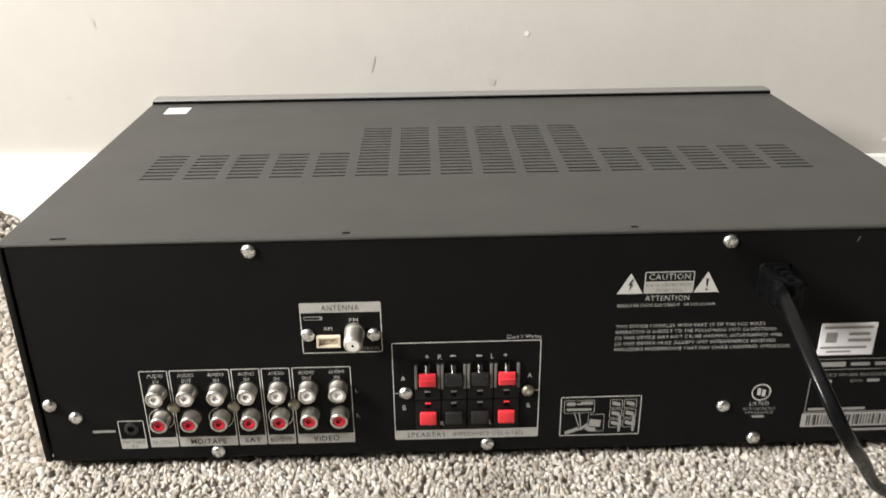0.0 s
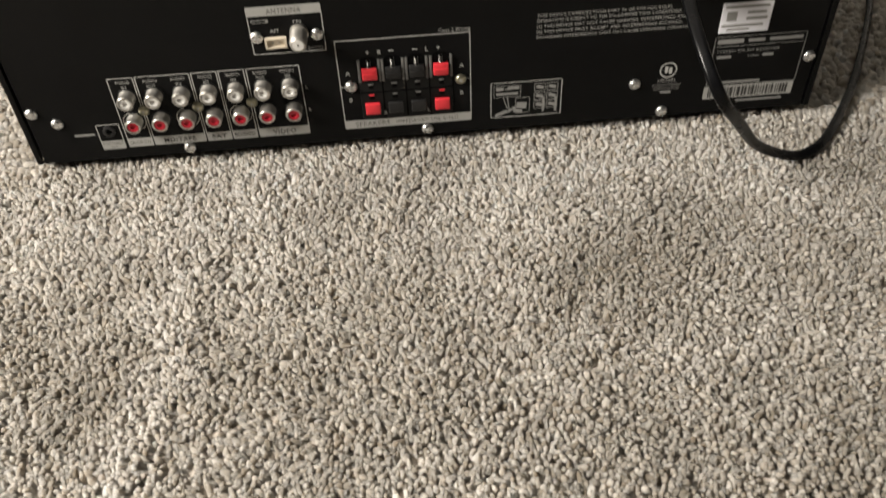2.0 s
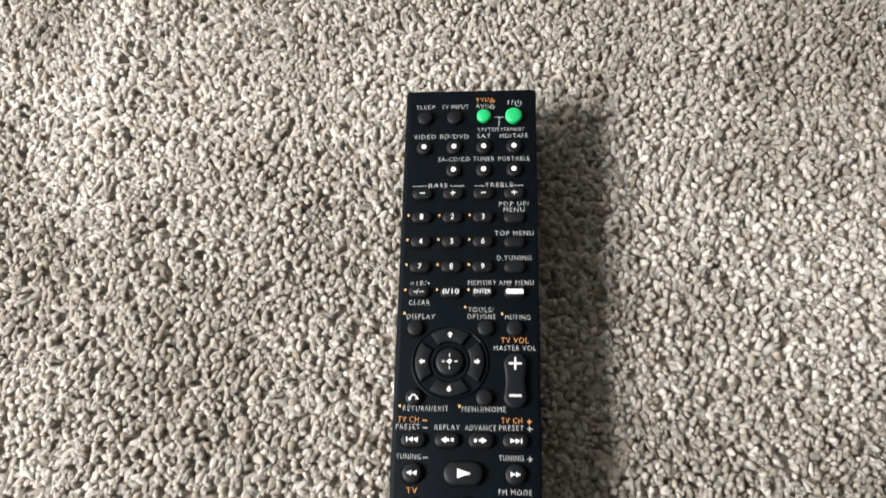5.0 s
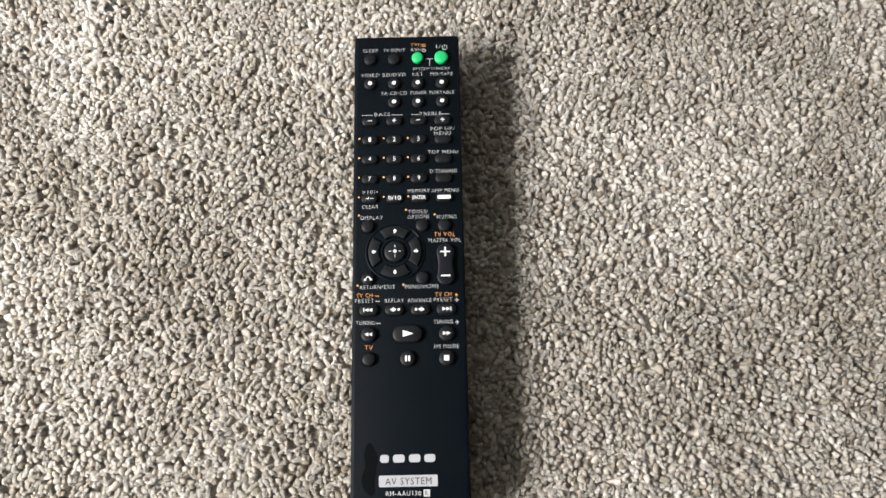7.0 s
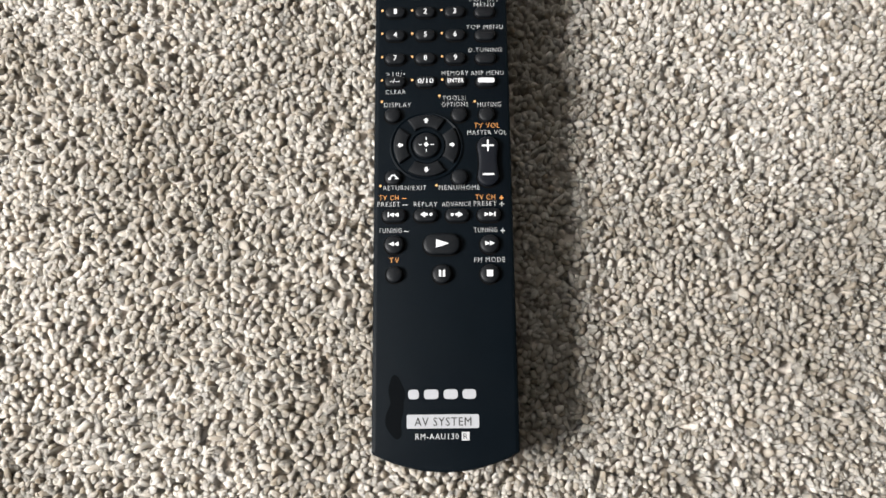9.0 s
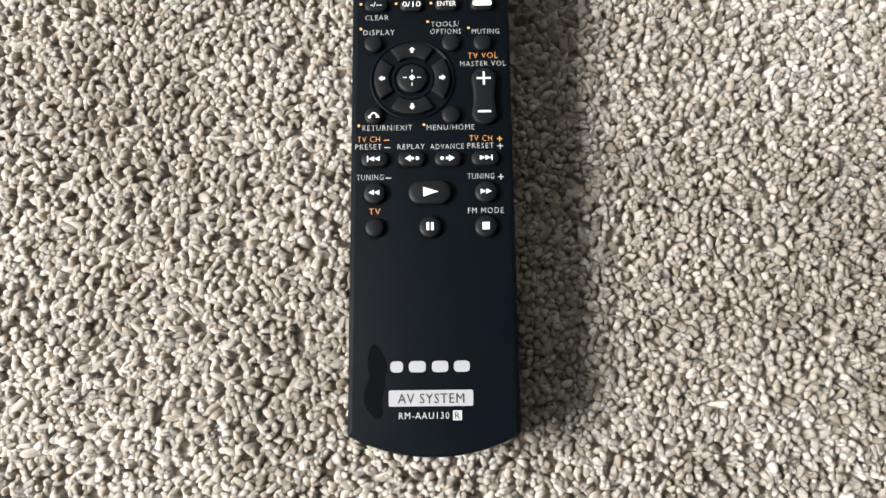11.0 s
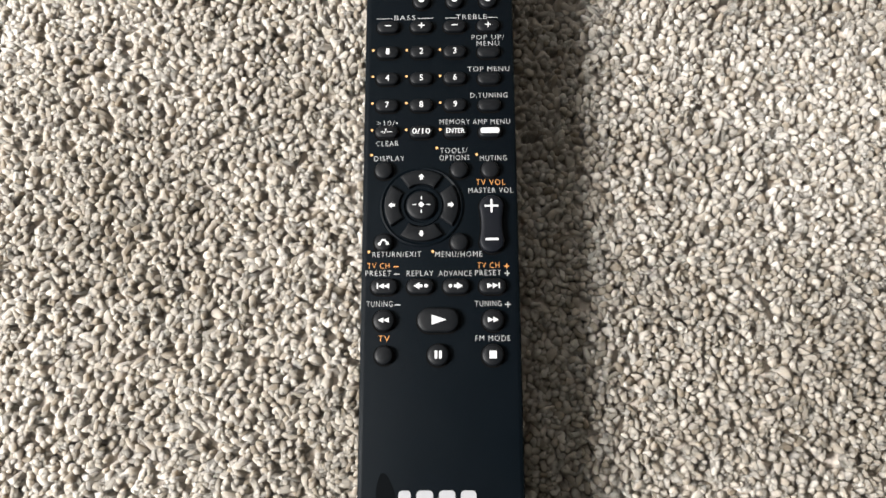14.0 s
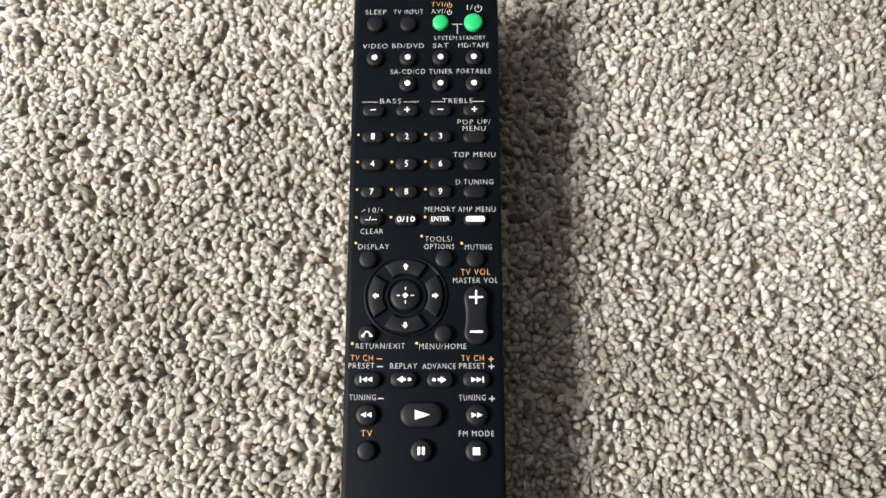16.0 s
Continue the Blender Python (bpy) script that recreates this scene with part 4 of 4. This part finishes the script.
for u, v, cross in ((-12.6, 81.9, 0), (20.4, 81.9, 1), (-12.2, 72.6, 0), (20.4, 72.5, 1)):
    mark(round_rect(1.7, 0.28, 0.05, 1), remote, 0.1, u, v, LEGEND)
    if cross:
        mark(round_rect(0.28, 1.7, 0.05, 1), remote, 0.11, u, v, LEGEND)
for body, u, v, w, h in (("TV VOL", 15.9, 110.2, 8.9, 2.0), ("TV CH", -18.1, 84.2, 6.6, 1.85), ("TV CH", 14.8, 84.1, 6.6, 1.85), ("TV", -16.2, 62.3, 3.3, 1.9)):
    legend(body, u, v, h, w, ORANGE)
mark(round_rect(1.6, 0.28, 0.05, 1), remote, 0.1, -12.8, 84.2, ORANGE)
for w, h in ((1.6, 0.28), (0.28, 1.6)):
    mark(round_rect(w, h, 0.05, 1), remote, 0.1 + h / 50, 20.3, 84.1, ORANGE)
DOT_MESH = mesh_of("printed_dot", plate(ring_outline(0.42, 14)), DOT)
for u, v in [(COLS[c] - 4.75, r) for r in (155.1, 146.0, 136.9, 127.9) for c in range(3)] + [(-20.7, 119.7), (-0.5, 121.8), (11.8, 119.5), (-21.0, 88.8), (-1.8, 88.8)]:
    part("printed_dot", DOT_MESH, None, remote, at=on_remote(u, v, 0.12))
key(ROUND, -16.8, 114.4)
key(ROUND, 6.4, 114.4)
key(ROUND, 15.9, 114.3)
home = key(ROUND, 6.2, 91.4)
back = key(ROUND, -16.6, 91.5)
for w, h, u, v, a in ((0.45, 1.3, -0.75, -0.1, -35), (1.3, 0.45, 0.1, 0.55, 0), (0.45, 1.1, 0.95, -0.05, 40)):
    mark(round_rect(w, h, 0.15, 2), back, TOP - 0.1, u, v, KEY_WHITE, a)
mark(ring_outline(0.5, 12), back, TOP - 0.09, -1.1, -0.65)
mark([(0.6, -0.9), (1.9, -0.9), (1.3, 0.1)], back, TOP - 0.08)

# cursor dial
dial = part("cursor_dial", stack([(ring_outline(12.7, 48), 0), (ring_outline(12.6, 48), 0.45), (ring_outline(12.2, 48), 0.6), (ring_outline(11.6, 48), 0.25)]), REMOTE, remote, "round cursor dial", at=on_remote(-5.2, 103.0, 0), smooth=30)


def sector(r0, r1, a0, a1, n=14):
    """A cursor key: part of a ring with rounded edges."""
    def line(d):
        g = math.degrees(d / r1) * 1.2
        out = [((r1 - d) * math.cos(radians(a)), (r1 - d) * math.sin(radians(a))) for a in np.linspace(a0 + g, a1 - g, n)]
        g = math.degrees(d / r0) * 1.2
        return out + [((r0 + d) * math.cos(radians(a)), (r0 + d) * math.sin(radians(a))) for a in np.linspace(a1 - g, a0 + g, n)]
    return stack([(line(0), 0.2), (line(0), 1.0), (line(0.2), 1.35), (line(0.55), 1.5)])


for k in range(4):
    s = part("cursor_key", sector(6.7, 11.3, 90 * k - 35, 90 * k + 35), KEY, dial, smooth=30)
    mark([(-0.95, -0.05), (0, 0.95), (0.95, -0.05), (0.42, -0.05), (0.42, -0.95), (-0.42, -0.95), (-0.42, -0.05)], s, 1.58, 9.0 * math.cos(radians(90 * k)), 9.0 * math.sin(radians(90 * k)), KEY_WHITE, 90 * k - 90)
part("inner_ring", stack([(ring_outline(6.4, 40), 0.2), (ring_outline(6.3, 40), 0.7), (ring_outline(5.4, 40), 0.75), (ring_outline(5.0, 40), 0.3)]), REMOTE, dial, smooth=30)
ok = part("enter_key", button(ring_outline(4.6, 36), 1.6), KEY, dial, smooth=40)
mark([(0, 0.95), (-0.95, 0), (0, -0.95), (0.95, 0)], ok, 1.95)
for k in range(4):
    mark(round_rect(0.28, 1.1, 0.05, 1), ok, 1.95, 2.1 * math.cos(radians(90 * k)), 2.1 * math.sin(radians(90 * k)), KEY_WHITE, 90 * k - 90)

# volume rocker, waisted in the middle
rocker = []
for k in range(48):
    a = 2 * math.pi * k / 48
    y = 8.9 * math.sin(a)
    if abs(y) > 5.3:
        x = math.sqrt(max(0, 3.75 ** 2 - (abs(y) - 5.2) ** 2)) * (1 if math.cos(a) > 0 else -1)
    else:
        x = (3.15 + 0.6 * (y / 5.3) ** 2) * (1 if math.cos(a) > 0 else -1)
    rocker.append((x, y))
vol = part("volume_rocker", button(rocker, 1.8, 0.6, 0.1), KEY_GLOSS, remote, "waisted volume rocker", at=on_remote(16.0, 97.0, 0))
part("opening", plate([(x * 1.12, y * 1.05) for x, y in rocker]), DARK, remote, at=on_remote(16.0, 96.9, 0.05), smooth=None)
for w, h, v in ((4.2, 0.62, 5.4), (0.62, 4.2, 5.4), (3.9, 0.7, -5.0)):
    mark(round_rect(w, h, 0.1, 1), vol, 1.97 + h / 100, 0, v)

# transport keys
TRI = [(-0.7, 0.8), (-0.7, -0.8), (0.9, 0)]
for u, v, me, flip, shape in ((-16.2, 78, PILL_WIDE, -1, "skip"), (15.9, 77.9, PILL_WIDE, 1, "skip"), (-16.2, 67.8, ROUND_BIG, -1, "wind"), (15.9, 67.7, ROUND_BIG, 1, "wind"), (-5.5, 78, PILL_WIDE, -1, "hop"), (5.2, 77.9, PILL_WIDE, 1, "hop")):
    k = key(me, u, v)
    z = TOP - 0.2 if me is PILL_WIDE else TOP
    if shape == "hop":
        mark([(flip * x, y) for x, y in ((0.2, 1.05), (1.9, 0), (0.2, -1.05), (0.2, -0.4), (-0.7, -0.4), (-0.7, 0.4), (0.2, 0.4))], k, z)
        mark(ring_outline(0.55, 14), k, z, -1.75 * flip)
    else:
        for dx in (-0.85, 0.75):
            mark([(flip * (x + dx), y) for x, y in TRI], k, z)
        if shape == "skip":
            mark(round_rect(0.4, 1.7, 0.05, 1), k, z + 0.01, 1.95 * flip)
play = key(PLAY, -0.2, 67.8)
mark([(-1.9, 1.45), (-1.9, -1.45), (2.5, 0)], play, 2.02)
part("locating_pip", stack([(ring_outline(0.4, 10), 1.4), (ring_outline(0.3, 10), 2.1)]), KEY, play, at=mm(0.3, 2.3, 0))
pause = key(ROUND_BIG, -0.2, 57.6)
for dx in (-0.65, 0.65):
    mark(round_rect(0.8, 2.3, 0.05, 1), pause, TOP, dx)
stop = key(ROUND_BIG, 15.7, 57.5)
mark(round_rect(2.1, 2.2, 0.05, 1), stop, TOP)
key(ROUND, -16.1, 57.6)

# maker's mark as plain blocks, and the name plate
for u, w in ((-9.4, 4.3), (-3.7, 5.5), (2.6, 5.4), (8.6, 5.2)):
    mark(round_rect(w - 0.8, 3.1, 1.1, 4), remote, 0.1, u - 0.4, 18.1, SILVER)
plate_bar = part("name_plate", plate(round_rect(23.2, 4.4, 0.5, 3)), SILVER, remote, "silver printed bar", at=on_remote(-0.4, 9.5, 0.1), smooth=None)
words("AV SYSTEM", 2.75, 18.2, INK, plate_bar, mm(0, 0, 0.08), 0.0, spacing=1.12)
legend("RM-AAU130", -2.3, 4.5, 1.9, 13.8, LEGEND, 0.0)
mark(round_rect(2.5, 2.7, 0.1, 1), remote, 0.1, 6.8, 4.8, LEGEND)
words("R", 1.9, 1.4, INK, remote, on_remote(6.8, 4.8, 0.16))
smear = []
for k in range(44):
    a = 2 * math.pi * k / 44
    y = 10.2 * math.sin(a)
    waist = 1 - 0.32 * math.exp(-((y - 1.2) / 2.2) ** 2)
    smear.append((3.0 * math.cos(a) * waist * (1 + 0.12 * math.sin(5 * a + 1)) + 0.6 * math.sin(y * 0.4), y))
part("smudge", plate(smear), SMUDGE, remote, "dark greasy smudge", at=on_remote(-15.6, 14.2, 0.06), smooth=None)
